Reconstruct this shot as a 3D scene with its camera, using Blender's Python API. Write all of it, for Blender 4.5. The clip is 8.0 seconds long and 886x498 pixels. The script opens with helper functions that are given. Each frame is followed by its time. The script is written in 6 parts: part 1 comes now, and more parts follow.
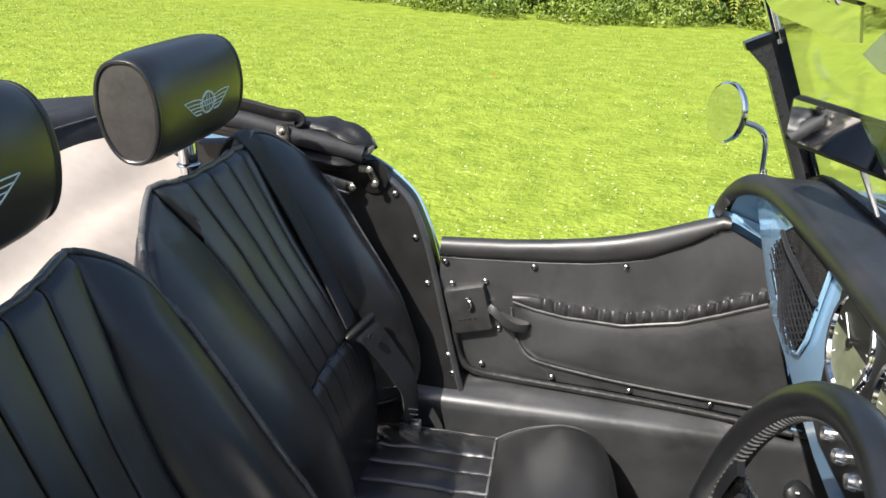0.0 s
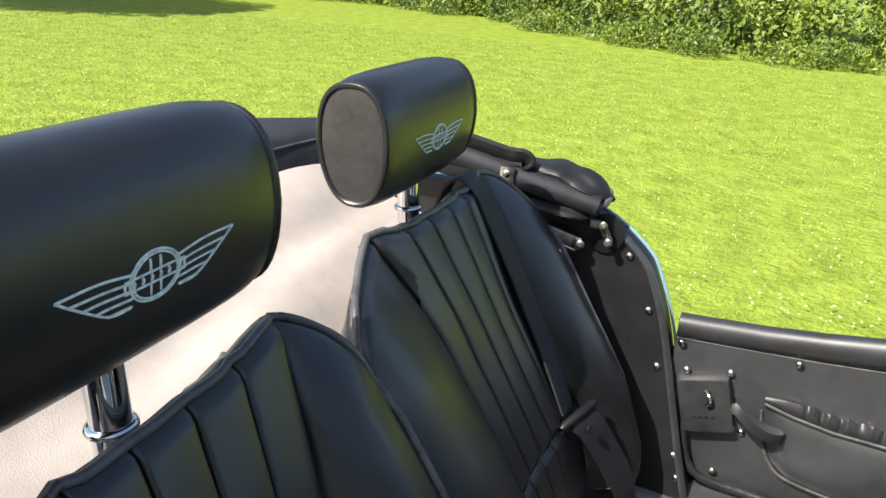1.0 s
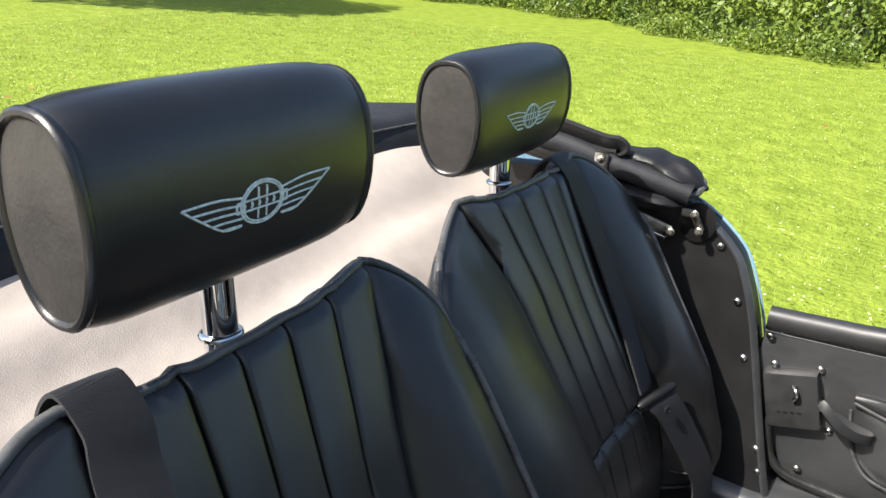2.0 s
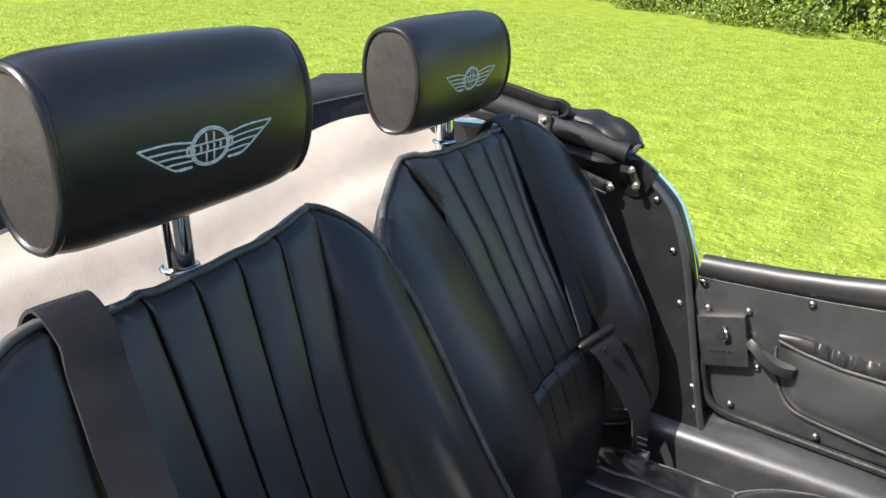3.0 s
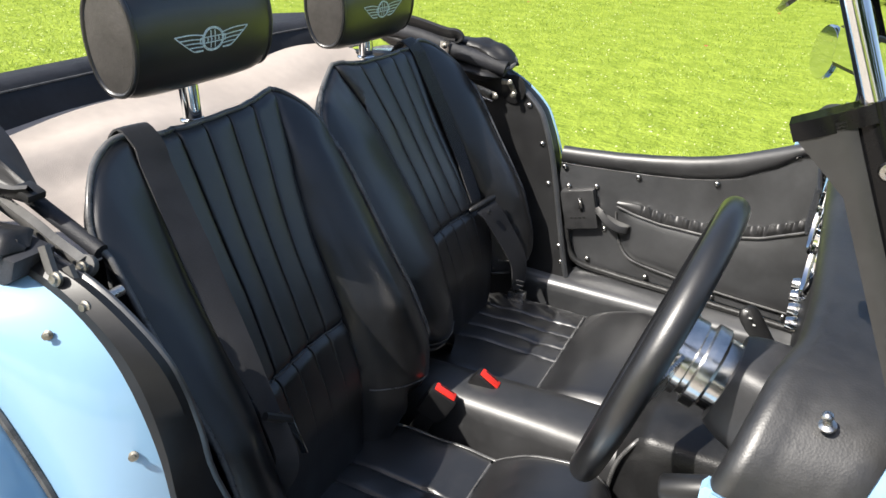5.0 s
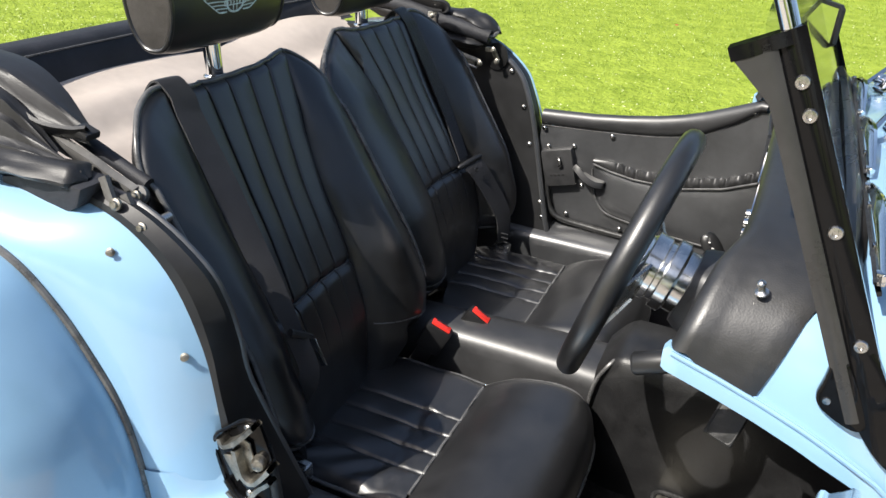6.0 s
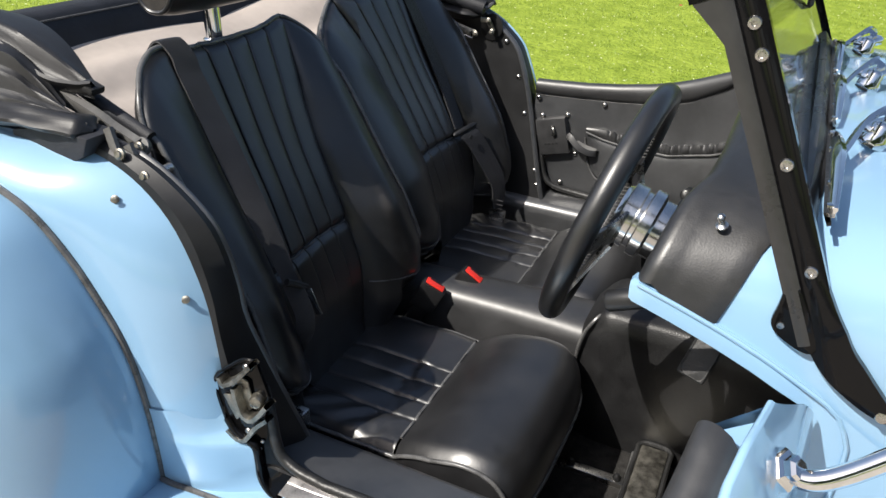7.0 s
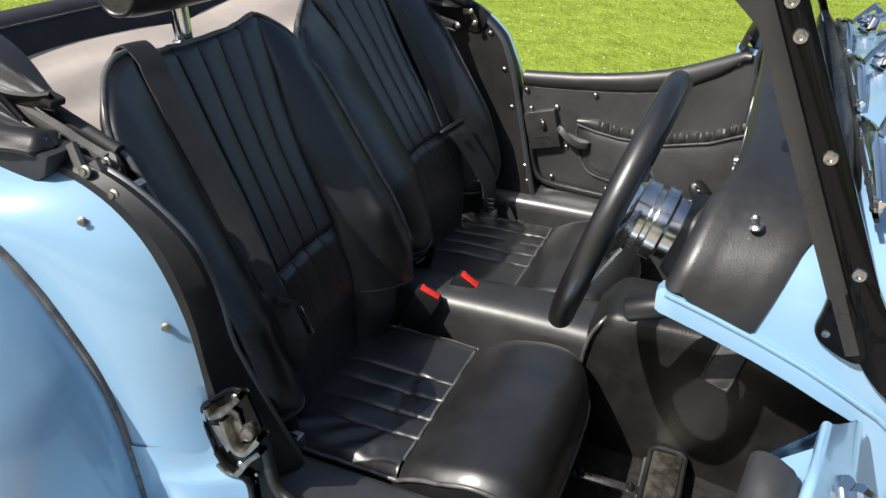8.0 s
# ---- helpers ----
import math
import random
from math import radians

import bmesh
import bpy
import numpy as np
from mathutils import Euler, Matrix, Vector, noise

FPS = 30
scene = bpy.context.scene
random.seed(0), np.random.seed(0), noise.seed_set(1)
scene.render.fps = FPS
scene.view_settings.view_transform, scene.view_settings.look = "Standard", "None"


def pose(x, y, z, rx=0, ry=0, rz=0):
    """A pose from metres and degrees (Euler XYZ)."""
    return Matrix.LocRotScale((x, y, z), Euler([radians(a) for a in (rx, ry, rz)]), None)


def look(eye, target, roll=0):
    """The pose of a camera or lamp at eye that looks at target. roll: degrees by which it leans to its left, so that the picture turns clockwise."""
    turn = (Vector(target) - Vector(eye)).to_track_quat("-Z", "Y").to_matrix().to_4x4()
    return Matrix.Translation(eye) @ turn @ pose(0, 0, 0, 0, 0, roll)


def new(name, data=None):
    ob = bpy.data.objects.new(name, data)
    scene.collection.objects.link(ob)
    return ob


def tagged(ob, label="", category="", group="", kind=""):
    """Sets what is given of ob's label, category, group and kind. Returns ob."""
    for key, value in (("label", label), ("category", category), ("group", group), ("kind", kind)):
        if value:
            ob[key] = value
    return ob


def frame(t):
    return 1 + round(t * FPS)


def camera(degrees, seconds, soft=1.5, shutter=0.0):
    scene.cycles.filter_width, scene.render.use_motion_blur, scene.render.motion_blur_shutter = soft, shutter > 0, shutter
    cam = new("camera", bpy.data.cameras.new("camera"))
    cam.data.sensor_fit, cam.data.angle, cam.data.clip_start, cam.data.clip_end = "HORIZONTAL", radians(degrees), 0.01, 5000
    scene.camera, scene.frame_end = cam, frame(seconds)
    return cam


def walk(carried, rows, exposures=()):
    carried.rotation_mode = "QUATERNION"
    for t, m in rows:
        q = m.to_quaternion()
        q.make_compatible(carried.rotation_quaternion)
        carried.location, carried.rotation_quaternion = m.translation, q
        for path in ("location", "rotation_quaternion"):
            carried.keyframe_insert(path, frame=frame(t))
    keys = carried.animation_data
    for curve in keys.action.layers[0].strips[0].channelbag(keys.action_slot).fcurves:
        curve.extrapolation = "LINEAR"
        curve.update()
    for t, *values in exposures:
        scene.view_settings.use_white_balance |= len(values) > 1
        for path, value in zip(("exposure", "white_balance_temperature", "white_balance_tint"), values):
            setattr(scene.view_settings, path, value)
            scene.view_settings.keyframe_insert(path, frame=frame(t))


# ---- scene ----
cam = camera(60.6, 8.0)
PATH = [
    (0, (0.469, -0.764, 1.294), (0.19, 1.056, 0.512), 2.6),
    (0.5, (0.397, -0.662, 1.272), (-0.088, 1.127, 0.519), 3.0),
    (1, (0.313, -0.583, 1.257), (-0.386, 1.143, 0.528), 3.5),
    (1.2, (0.299, -0.578, 1.246), (-0.476, 1.119, 0.525), 3.5),
    (2.3, (0.412, -0.653, 1.24), (-0.563, 0.923, 0.489), 3.3),
    (2.5, (0.43, -0.656, 1.235), (-0.535, 0.921, 0.472), 3.1),
    (3, (0.463, -0.69, 1.243), (-0.443, 0.91, 0.458), 2.7),
    (3.5, (0.495, -0.79, 1.27), (-0.35, 0.834, 0.464), 2.7),
    (4, (0.581, -0.903, 1.27), (-0.212, 0.735, 0.44), 3.3),
    (4.5, (0.679, -0.996, 1.278), (-0.093, 0.644, 0.435), 3.5),
    (4.7, (0.717, -1.021, 1.28), (-0.06, 0.611, 0.423), 3.4),
    (5.8, (0.763, -1.204, 1.272), (0.054, 0.436, 0.375), 3.3),
    (6, (0.78, -1.226, 1.273), (0.079, 0.414, 0.369), 3.4),
    (6.5, (0.828, -1.274, 1.253), (0.125, 0.358, 0.335), 3.4),
    (7, (0.834, -1.277, 1.253), (0.125, 0.341, 0.316), 3.1),
    (7.5, (0.828, -1.257, 1.234), (0.129, 0.359, 0.286), 2.3),
    (8, (0.781, -1.216, 1.234), (0.12, 0.416, 0.285), 1.4),
]
walk(cam, [(t, look(eye, target, roll)) for t, eye, target, roll in PATH], [(0, 0.74), (3.5, 0.82), (4.7, 0.78), (5.8, 0.70), (6.2, 0.58), (6.6, 0.45), (7, 0.37), (8, 0.30)])

# ---- light ----
SUN_AZ, SUN_EL = math.atan2(-1.0, -0.64), radians(48)   # towards the sun, in the plan
sun_way = Vector((math.cos(SUN_AZ) * math.cos(SUN_EL), math.sin(SUN_AZ) * math.cos(SUN_EL), math.sin(SUN_EL)))
world = bpy.data.worlds.new("sky")
scene.world = world
world.use_nodes = True
_n = world.node_tree.nodes
_sky = _n.new("ShaderNodeTexSky")
_sky.sky_type = "NISHITA"
_sky.sun_disc = False
_sky.sun_elevation = SUN_EL
_sky.sun_rotation = math.pi / 2 - SUN_AZ
_sky.air_density, _sky.dust_density, _sky.ozone_density = 1.0, 2.0, 0.5
_n["Background"].inputs["Strength"].default_value = 0.116
world.node_tree.links.new(_sky.outputs[0], _n["Background"].inputs["Color"])
sun_data = bpy.data.lights.new("sun", "SUN")
sun_data.energy, sun_data.angle, sun_data.color = 5.1, radians(0.53), (1.0, 0.95, 0.87)
sun_ob = new("sun", sun_data)
sun_ob.matrix_world = look(sun_way * 30, (0, 0, 0))


# ---- materials ----
def material(name, color, rough=0.5, metal=0.0, vary=0.15, scale=8.0, grain=0.0, grain_scale=300.0, coat=0.0, wear=0.0,
             spec=0.5, second=None, relief=0.0, relief_scale=30.0, transmission=0.0, ior=1.5, sheen=0.0, weave=0.0, coat_rough=0.04):
    """A surface with colour drift at two scales, gloss drift and fine relief."""
    m = bpy.data.materials.new(name)
    m.use_nodes = True
    nt = m.node_tree
    n, li = nt.nodes, nt.links
    b = n["Principled BSDF"]
    b.inputs["Metallic"].default_value = metal
    b.inputs["Specular IOR Level"].default_value = spec
    b.inputs["Coat Weight"].default_value = coat
    b.inputs["Coat Roughness"].default_value = coat_rough
    b.inputs["Transmission Weight"].default_value = transmission
    b.inputs["IOR"].default_value = ior
    b.inputs["Sheen Weight"].default_value = sheen
    co = n.new("ShaderNodeTexCoord")
    big = n.new("ShaderNodeTexNoise")
    big.inputs["Scale"].default_value, big.inputs["Detail"].default_value = scale, 6
    li.new(co.outputs["Object"], big.inputs["Vector"])
    fine = n.new("ShaderNodeTexNoise")
    fine.inputs["Scale"].default_value, fine.inputs["Detail"].default_value = scale * 9, 4
    li.new(co.outputs["Object"], fine.inputs["Vector"])
    add = n.new("ShaderNodeMath")
    add.operation = "MULTIPLY_ADD"
    add.inputs[1].default_value = 0.4
    li.new(fine.outputs["Fac"], add.inputs[0])
    li.new(big.outputs["Fac"], add.inputs[2])
    ramp = n.new("ShaderNodeValToRGB")
    other = second or tuple(min(1, c * (1 + 2 * vary)) for c in color)
    first = color if second else tuple(c * (1 - vary) for c in color)
    ramp.color_ramp.elements[0].position, ramp.color_ramp.elements[1].position = 0.48, 0.92
    ramp.color_ramp.elements[0].color, ramp.color_ramp.elements[1].color = (*first, 1), (*other, 1)
    li.new(add.outputs[0], ramp.inputs["Fac"])
    li.new(ramp.outputs["Color"], b.inputs["Base Color"])
    rr = n.new("ShaderNodeMapRange")
    rr.inputs["From Min"].default_value, rr.inputs["From Max"].default_value = 0.4, 1.0
    rr.inputs["To Min"].default_value, rr.inputs["To Max"].default_value = max(0.02, rough - wear - 0.03), min(1, rough + wear + 0.03)
    li.new(add.outputs[0], rr.inputs["Value"])
    li.new(rr.outputs[0], b.inputs["Roughness"])
    last = None
    if relief:
        t = n.new("ShaderNodeTexNoise")
        t.inputs["Scale"].default_value, t.inputs["Detail"].default_value = relief_scale, 3
        li.new(co.outputs["Object"], t.inputs["Vector"])
        bp = n.new("ShaderNodeBump")
        bp.inputs["Strength"].default_value, bp.inputs["Distance"].default_value = 1.0, relief
        li.new(t.outputs["Fac"], bp.inputs["Height"])
        last = bp
    if grain:
        v = n.new("ShaderNodeTexVoronoi")
        v.inputs["Scale"].default_value = grain_scale
        li.new(co.outputs["Object"], v.inputs["Vector"])
        bp = n.new("ShaderNodeBump")
        bp.inputs["Strength"].default_value, bp.inputs["Distance"].default_value = 0.6, grain
        li.new(v.outputs["Distance"], bp.inputs["Height"])
        if last:
            li.new(last.outputs[0], bp.inputs["Normal"])
        last = bp
    if weave:
        wv = n.new("ShaderNodeTexWave")
        wv.bands_direction = "Z"
        wv.inputs["Scale"].default_value, wv.inputs["Distortion"].default_value, wv.inputs["Detail"].default_value = weave, 0.6, 1
        li.new(co.outputs["Object"], wv.inputs["Vector"])
        bp = n.new("ShaderNodeBump")
        bp.inputs["Strength"].default_value, bp.inputs["Distance"].default_value = 0.5, 0.0006
        li.new(wv.outputs["Fac"], bp.inputs["Height"])
        if last:
            li.new(last.outputs[0], bp.inputs["Normal"])
        last = bp
    if last:
        li.new(last.outputs[0], b.inputs["Normal"])
    return m


LEATHER = material("black leather", (0.0090, 0.0090, 0.0097), 0.36, vary=0.3, scale=6, grain=0.00010, grain_scale=520, wear=0.05, relief=0.0006, relief_scale=20, spec=0.72, coat=0.35, coat_rough=0.30)
# Dust plus brightness: LEATHER's base lifted to stand in for light on the cushions.
CUSHION = material("dusty black leather, brightened tone", (0.0135, 0.0136, 0.0146), 0.38, vary=0.25, scale=9, grain=0.00010, grain_scale=520, wear=0.06, relief=0.0006, relief_scale=20, spec=0.75, coat=0.35, coat_rough=0.32)
LEATHER_CAP = material("grained dark leather", (0.042, 0.039, 0.037), 0.42, vary=0.25, scale=14, grain=0.00025, grain_scale=320, wear=0.05, relief=0.0012, relief_scale=34)
VINYL = material("black vinyl trim", (0.034, 0.035, 0.037), 0.40, vary=0.25, scale=9, grain=0.0001, grain_scale=520, wear=0.06, relief=0.0022, relief_scale=11, spec=0.9, coat=0.9, coat_rough=0.33)
PADDING = material("soft black trim leather", (0.022, 0.022, 0.023), 0.46, vary=0.25, scale=9, grain=0.0001, grain_scale=520, wear=0.05, relief=0.0012, relief_scale=11, spec=0.7, coat=0.3, coat_rough=0.4)
DASH = material("padded black dash leather", (0.014, 0.014, 0.0148), 0.44, vary=0.3, scale=11, grain=0.00012, grain_scale=480, wear=0.06, relief=0.0005, relief_scale=16, spec=0.85)
# Black piping in grey: its thin sun glints are put into the base colour.
PIPING = material("black piping with glint grey", (0.085, 0.085, 0.085), 0.30, vary=0.3, scale=40, wear=0.05)
THREAD = material("pale blue thread", (0.60, 0.71, 0.77), 0.6, vary=0.2, scale=300)
WEBBING = material("black webbing", (0.0085, 0.0088, 0.0112), 0.5, vary=0.25, scale=30, grain=0.0002, grain_scale=900, sheen=0.06, weave=420)
CREAM = material("cream vinyl lining", (0.45, 0.395, 0.35), 0.55, vary=0.07, scale=5, grain=0.0004, grain_scale=600, relief=0.006, relief_scale=7)
CANVAS = material("black hood cloth", (0.013, 0.014, 0.018), 0.62, vary=0.3, scale=12, grain=0.0006, grain_scale=700, relief=0.004, relief_scale=16)
HOODSKIN = material("black hood vinyl", (0.013, 0.013, 0.014), 0.48, vary=0.3, scale=12, grain=0.0002, grain_scale=600, relief=0.0007, relief_scale=18)
CARPET = material("black carpet", (0.025, 0.024, 0.023), 0.95, vary=0.4, scale=60, grain=0.003, grain_scale=500, spec=0.2)
BLUE = material("light blue paint", (0.264, 0.445, 0.630), 0.22, vary=0.02, scale=2, coat=1.0, spec=0.5)
BLACKGLOSS = material("black gloss paint", (0.004, 0.004, 0.0045), 0.08, vary=0.2, scale=10, coat=0.0, spec=0.2)
RUBBER = material("dark grey rubber", (0.017, 0.017, 0.017), 0.45, vary=0.3, scale=20, relief=0.002, relief_scale=60)
PLASTIC = material("black moulded plastic", (0.010, 0.010, 0.0105), 0.42, vary=0.2, scale=25, grain=0.00006, grain_scale=900)
SHROUD = material("grained black moulding", (0.026, 0.026, 0.028), 0.42, vary=0.2, scale=18, grain=0.00012, grain_scale=700, wear=0.05, spec=0.6)
CHROME = material("polished chrome", (0.78, 0.79, 0.80), 0.07, metal=1.0, vary=0.05, scale=20)
STEEL = material("brushed steel", (0.48, 0.47, 0.45), 0.28, metal=1.0, vary=0.2, scale=40, wear=0.1)
TARNISH = material("worn dirty steel", (0.20, 0.19, 0.165), 0.40, metal=0.9, vary=0.5, scale=60, wear=0.15)
ALLOY = material("grey painted steel", (0.100, 0.098, 0.094), 0.50, metal=0.0, vary=0.2, scale=30, wear=0.1)
RED = material("red release button", (0.65, 0.03, 0.02), 0.35, vary=0.1, scale=40)
MIRROR = material("mirror glass", (0.92, 0.93, 0.93), 0.01, metal=1.0, vary=0.0)
GLASS = material("clear glass", (1, 1, 1), 0.02, vary=0.0, transmission=1.0, ior=1.08)
TINT = material("tinted visor plastic", (0.40, 0.43, 0.32), 0.05, vary=0.03, transmission=0.9, ior=1.15)
DIAL = material("dial face", (0.15, 0.16, 0.095), 0.4, vary=0.2, scale=60)
WHITE = material("white marking", (0.75, 0.75, 0.72), 0.6, vary=0.1, scale=60)
CHANNEL = material("dark grey channel", (0.026, 0.026, 0.026), 0.30, vary=0.15, scale=14, wear=0.05)
SATIN = material("satin chrome", (0.62, 0.62, 0.61), 0.2, metal=1.0, vary=0.15, scale=25, wear=0.06)
COVER = material("black grained cover", (0.012, 0.012, 0.0125), 0.40, vary=0.3, scale=20, grain=0.0003, grain_scale=420, wear=0.06, spec=0.5)
LOCK = material("satin black painted steel", (0.030, 0.030, 0.031), 0.36, vary=0.2, scale=40, wear=0.05)
TREAD = material("worn aluminium tread", (0.30, 0.285, 0.275), 0.38, metal=0.6, vary=0.3, scale=30, wear=0.12)
TYRE = material("black tyre rubber", (0.018, 0.018, 0.018), 0.8, vary=0.4, scale=30, relief=0.002)
LEAF_A = material("bush leaves", (0.055, 0.105, 0.016), 0.5, vary=0.5, scale=1.3, second=(0.25, 0.32, 0.045))
LEAF_B = material("tree leaves", (0.025, 0.055, 0.014), 0.5, vary=0.5, scale=1.2, second=(0.075, 0.13, 0.03))
BARK = material("bark", (0.10, 0.075, 0.05), 0.9, vary=0.4, scale=6, relief=0.03, relief_scale=12)
GRAVEL = material("pale gravel", (0.36, 0.32, 0.27), 0.9, vary=0.3, scale=20, grain=0.01, grain_scale=60)
BLADE = material("grass blades", (0.174, 0.260, 0.028), 0.5, vary=0.4, scale=5.5, second=(0.290, 0.380, 0.052))
FERN = material("fern fronds", (0.16, 0.20, 0.022), 0.5, vary=0.4, scale=3, second=(0.40, 0.42, 0.06))
FLOWER = material("white clover", (0.60, 0.64, 0.34), 0.7, vary=0.1, scale=40)
RUSSET = material("fallen leaf", (0.30, 0.10, 0.035), 0.7, vary=0.3, scale=40)


# ---- mesh tools ----
def part(name, bm, mat, parent, label="", sharp=40):
    """Links a bmesh as one mesh object under a thing or a part."""
    bmesh.ops.recalc_face_normals(bm, faces=bm.faces)
    me = bpy.data.meshes.new(name)
    bm.to_mesh(me)
    bm.free()
    me.polygons.foreach_set("use_smooth", [True] * len(me.polygons))
    me.set_sharp_from_angle(angle=radians(sharp))
    me.materials.append(mat)
    ob = new(name, me)
    if parent is not None:
        ob.parent = parent
        ob.matrix_parent_inverse = parent.matrix_world.inverted() if parent.type == "EMPTY" else Matrix()
    if label:
        ob["label"] = label
    return ob


def thing(name, at, label, category, group="", kind=""):
    """An Empty that parents the parts of one thing."""
    e = new(name)
    e.location = at
    e.matrix_world = Matrix.Translation(at)
    return tagged(e, label, category, group, kind)


def grid(rows, close_u=False, close_v=False, bm=None):
    """A surface through rows of points."""
    bm = bm or bmesh.new()
    vs = [[bm.verts.new(p) for p in r] for r in rows]
    n, m = len(vs), len(vs[0])
    for i in range(n if close_u else n - 1):
        for j in range(m if close_v else m - 1):
            a, b, c, d = vs[i][j], vs[i][(j + 1) % m], vs[(i + 1) % n][(j + 1) % m], vs[(i + 1) % n][j]
            if len({a, b, c, d}) == 4:
                try:
                    bm.faces.new((a, b, c, d))
                except ValueError:
                    pass
    return bm


def smooth_line(pts, k=6, closed=False):
    """Catmull-Rom points through pts."""
    P = [Vector(p) for p in pts]
    n = len(P)
    out = []
    for i in range(n if closed else n - 1):
        if closed:
            a, b, c, d = P[i - 1], P[i], P[(i + 1) % n], P[(i + 2) % n]
        else:
            b, c = P[i], P[i + 1]
            a = P[i - 1] if i else b * 2 - c
            d = P[i + 2] if i + 2 < n else c * 2 - b
        for s in range(k):
            t = s / k
            out.append(0.5 * (2 * b + (c - a) * t + (2 * a - 5 * b + 4 * c - d) * t * t + (3 * b - a - 3 * c + d) * t ** 3))
    if not closed:
        out.append(P[-1])
    return out


def tube(pts, r, seg=10, closed=False, bm=None, flat=1.0):
    """A round bar along pts; r is one radius or one for each point."""
    bm = bm or bmesh.new()
    P = [Vector(p) for p in pts]
    n = len(P)
    rs = r if isinstance(r, (list, tuple)) else [r] * n
    up = None
    rings = []
    for i in range(n):
        d = (P[(i + 1) % n] - P[i - 1]) if closed else (P[min(i + 1, n - 1)] - P[max(i - 1, 0)])
        d.normalize()
        if up is None:
            up = d.orthogonal().normalized()
        up = (up - d * up.dot(d)).normalized()
        side = d.cross(up)
        rings.append([P[i] + (up * math.cos(a) + side * math.sin(a) * flat) * rs[i] for a in [2 * math.pi * k / seg for k in range(seg)]])
    grid(rings, close_u=closed, close_v=True, bm=bm)
    if not closed:
        bm.verts.ensure_lookup_table()
        tot = n * seg
        base = len(bm.verts) - tot
        bm.faces.new([bm.verts[base + k] for k in range(seg)])
        bm.faces.new([bm.verts[base + tot - seg + k] for k in range(seg)])
    return bm


def box(x0, x1, y0, y1, z0, z1, bevel=0.004, m=None, bm=None, seg=2):
    """A box with rounded edges."""
    b = bmesh.new()
    bmesh.ops.create_cube(b, size=1.0)
    for v in b.verts:
        v.co = Vector(((x0 + x1) / 2 + v.co.x * (x1 - x0), (y0 + y1) / 2 + v.co.y * (y1 - y0), (z0 + z1) / 2 + v.co.z * (z1 - z0)))
    if bevel:
        bmesh.ops.bevel(b, geom=list(b.edges), offset=bevel, segments=seg, profile=0.6, affect="EDGES")
    if m:
        b.transform(m)
    return merge(bm, b)


def merge(bm, b):
    """b joined into bm."""
    if bm is None:
        return b
    me = bpy.data.meshes.new("tmp")
    b.to_mesh(me)
    b.free()
    bm.from_mesh(me)
    bpy.data.meshes.remove(me)
    return bm


def lathe(profile, m=None, seg=24, bm=None):
    """Turns (radius, height) round the local z axis, closed at both ends."""
    b = bmesh.new()
    grid([[(r * math.cos(a), r * math.sin(a), h) for a in [2 * math.pi * k / seg for k in range(seg)]] for r, h in profile], close_v=True, bm=b)
    b.verts.ensure_lookup_table()
    if profile[0][0] > 1e-5:
        b.faces.new([b.verts[k] for k in range(seg)])
    if profile[-1][0] > 1e-5:
        b.faces.new([b.verts[len(b.verts) - seg + k] for k in range(seg)])
    bmesh.ops.remove_doubles(b, verts=b.verts, dist=1e-6)
    if m:
        b.transform(m)
    return merge(bm, b)


def aim(at, way):
    """A pose at a place whose z axis goes along way."""
    return Matrix.Translation(at) @ Vector(way).to_track_quat("Z", "Y").to_matrix().to_4x4()


def plate(outline, thick, m=None, bevel=0.0, bm=None, seg=2):
    """A flat shape in the local xy plane, extruded along z."""
    b = bmesh.new()
    f = b.faces.new([b.verts.new((p[0], p[1], 0)) for p in outline])
    r = bmesh.ops.extrude_face_region(b, geom=[f])
    bmesh.ops.translate(b, verts=[v for v in r["geom"] if isinstance(v, bmesh.types.BMVert)], vec=(0, 0, thick))
    if bevel:
        bmesh.ops.bevel(b, geom=[e for e in b.edges], offset=bevel, segments=seg, profile=0.6, affect="EDGES")
    if m:
        b.transform(m)
    return merge(bm, b)


def ribbon(pts, across, width, thick=0.0016, bm=None):
    """A strap along pts; across gives its cross direction at each point."""
    P = [Vector(p) for p in pts]
    ws = width if isinstance(width, (list, tuple)) else [width] * len(P)
    rows = []
    for i, p in enumerate(P):
        d = (P[min(i + 1, len(P) - 1)] - P[max(i - 1, 0)]).normalized()
        a = Vector(across[i] if isinstance(across[0], (tuple, list, Vector)) else across)
        a = (a - d * a.dot(d)).normalized()
        nn = d.cross(a) * thick
        h = ws[i] / 2
        rows.append([p - a * h + nn, p - a * h * 0.5 + nn * 1.4, p + a * h * 0.5 + nn * 1.4, p + a * h + nn, p + a * h - nn, p - a * h - nn])
    bm = grid(rows, close_v=True, bm=bm)
    return bm


def lerp(x, xs, ys):
    return float(np.interp(x, xs, ys))


RIVET = [(0.0066, 0.0), (0.0066, 0.001), (0.0055, 0.0032), (0.003, 0.0046), (0.0, 0.005)]


def rivet(at, way, parent, k=1.0):
    return part("rivet", lathe([(r * k, h * k) for r, h in RIVET], aim(at, way), 12), STEEL, parent)


# ---- ground and distance ----
def lawn_z(x, y):
    return 0.02 * noise.noise(Vector((x * 0.25, y * 0.25, 0))) + 0.006 * noise.noise(Vector((x * 2, y * 2, 3)))


def hedge_y(x):
    """The lawn's far border in the plan."""
    return lerp(x, [-40, -14, -10, -7.1, -4.5, -1.8, 0, 2, 3.9, 8, 40], [26, 17, 15.8, 15.5, 13.9, 12.0, 11.5, 11.8, 12.6, 14.5, 24])


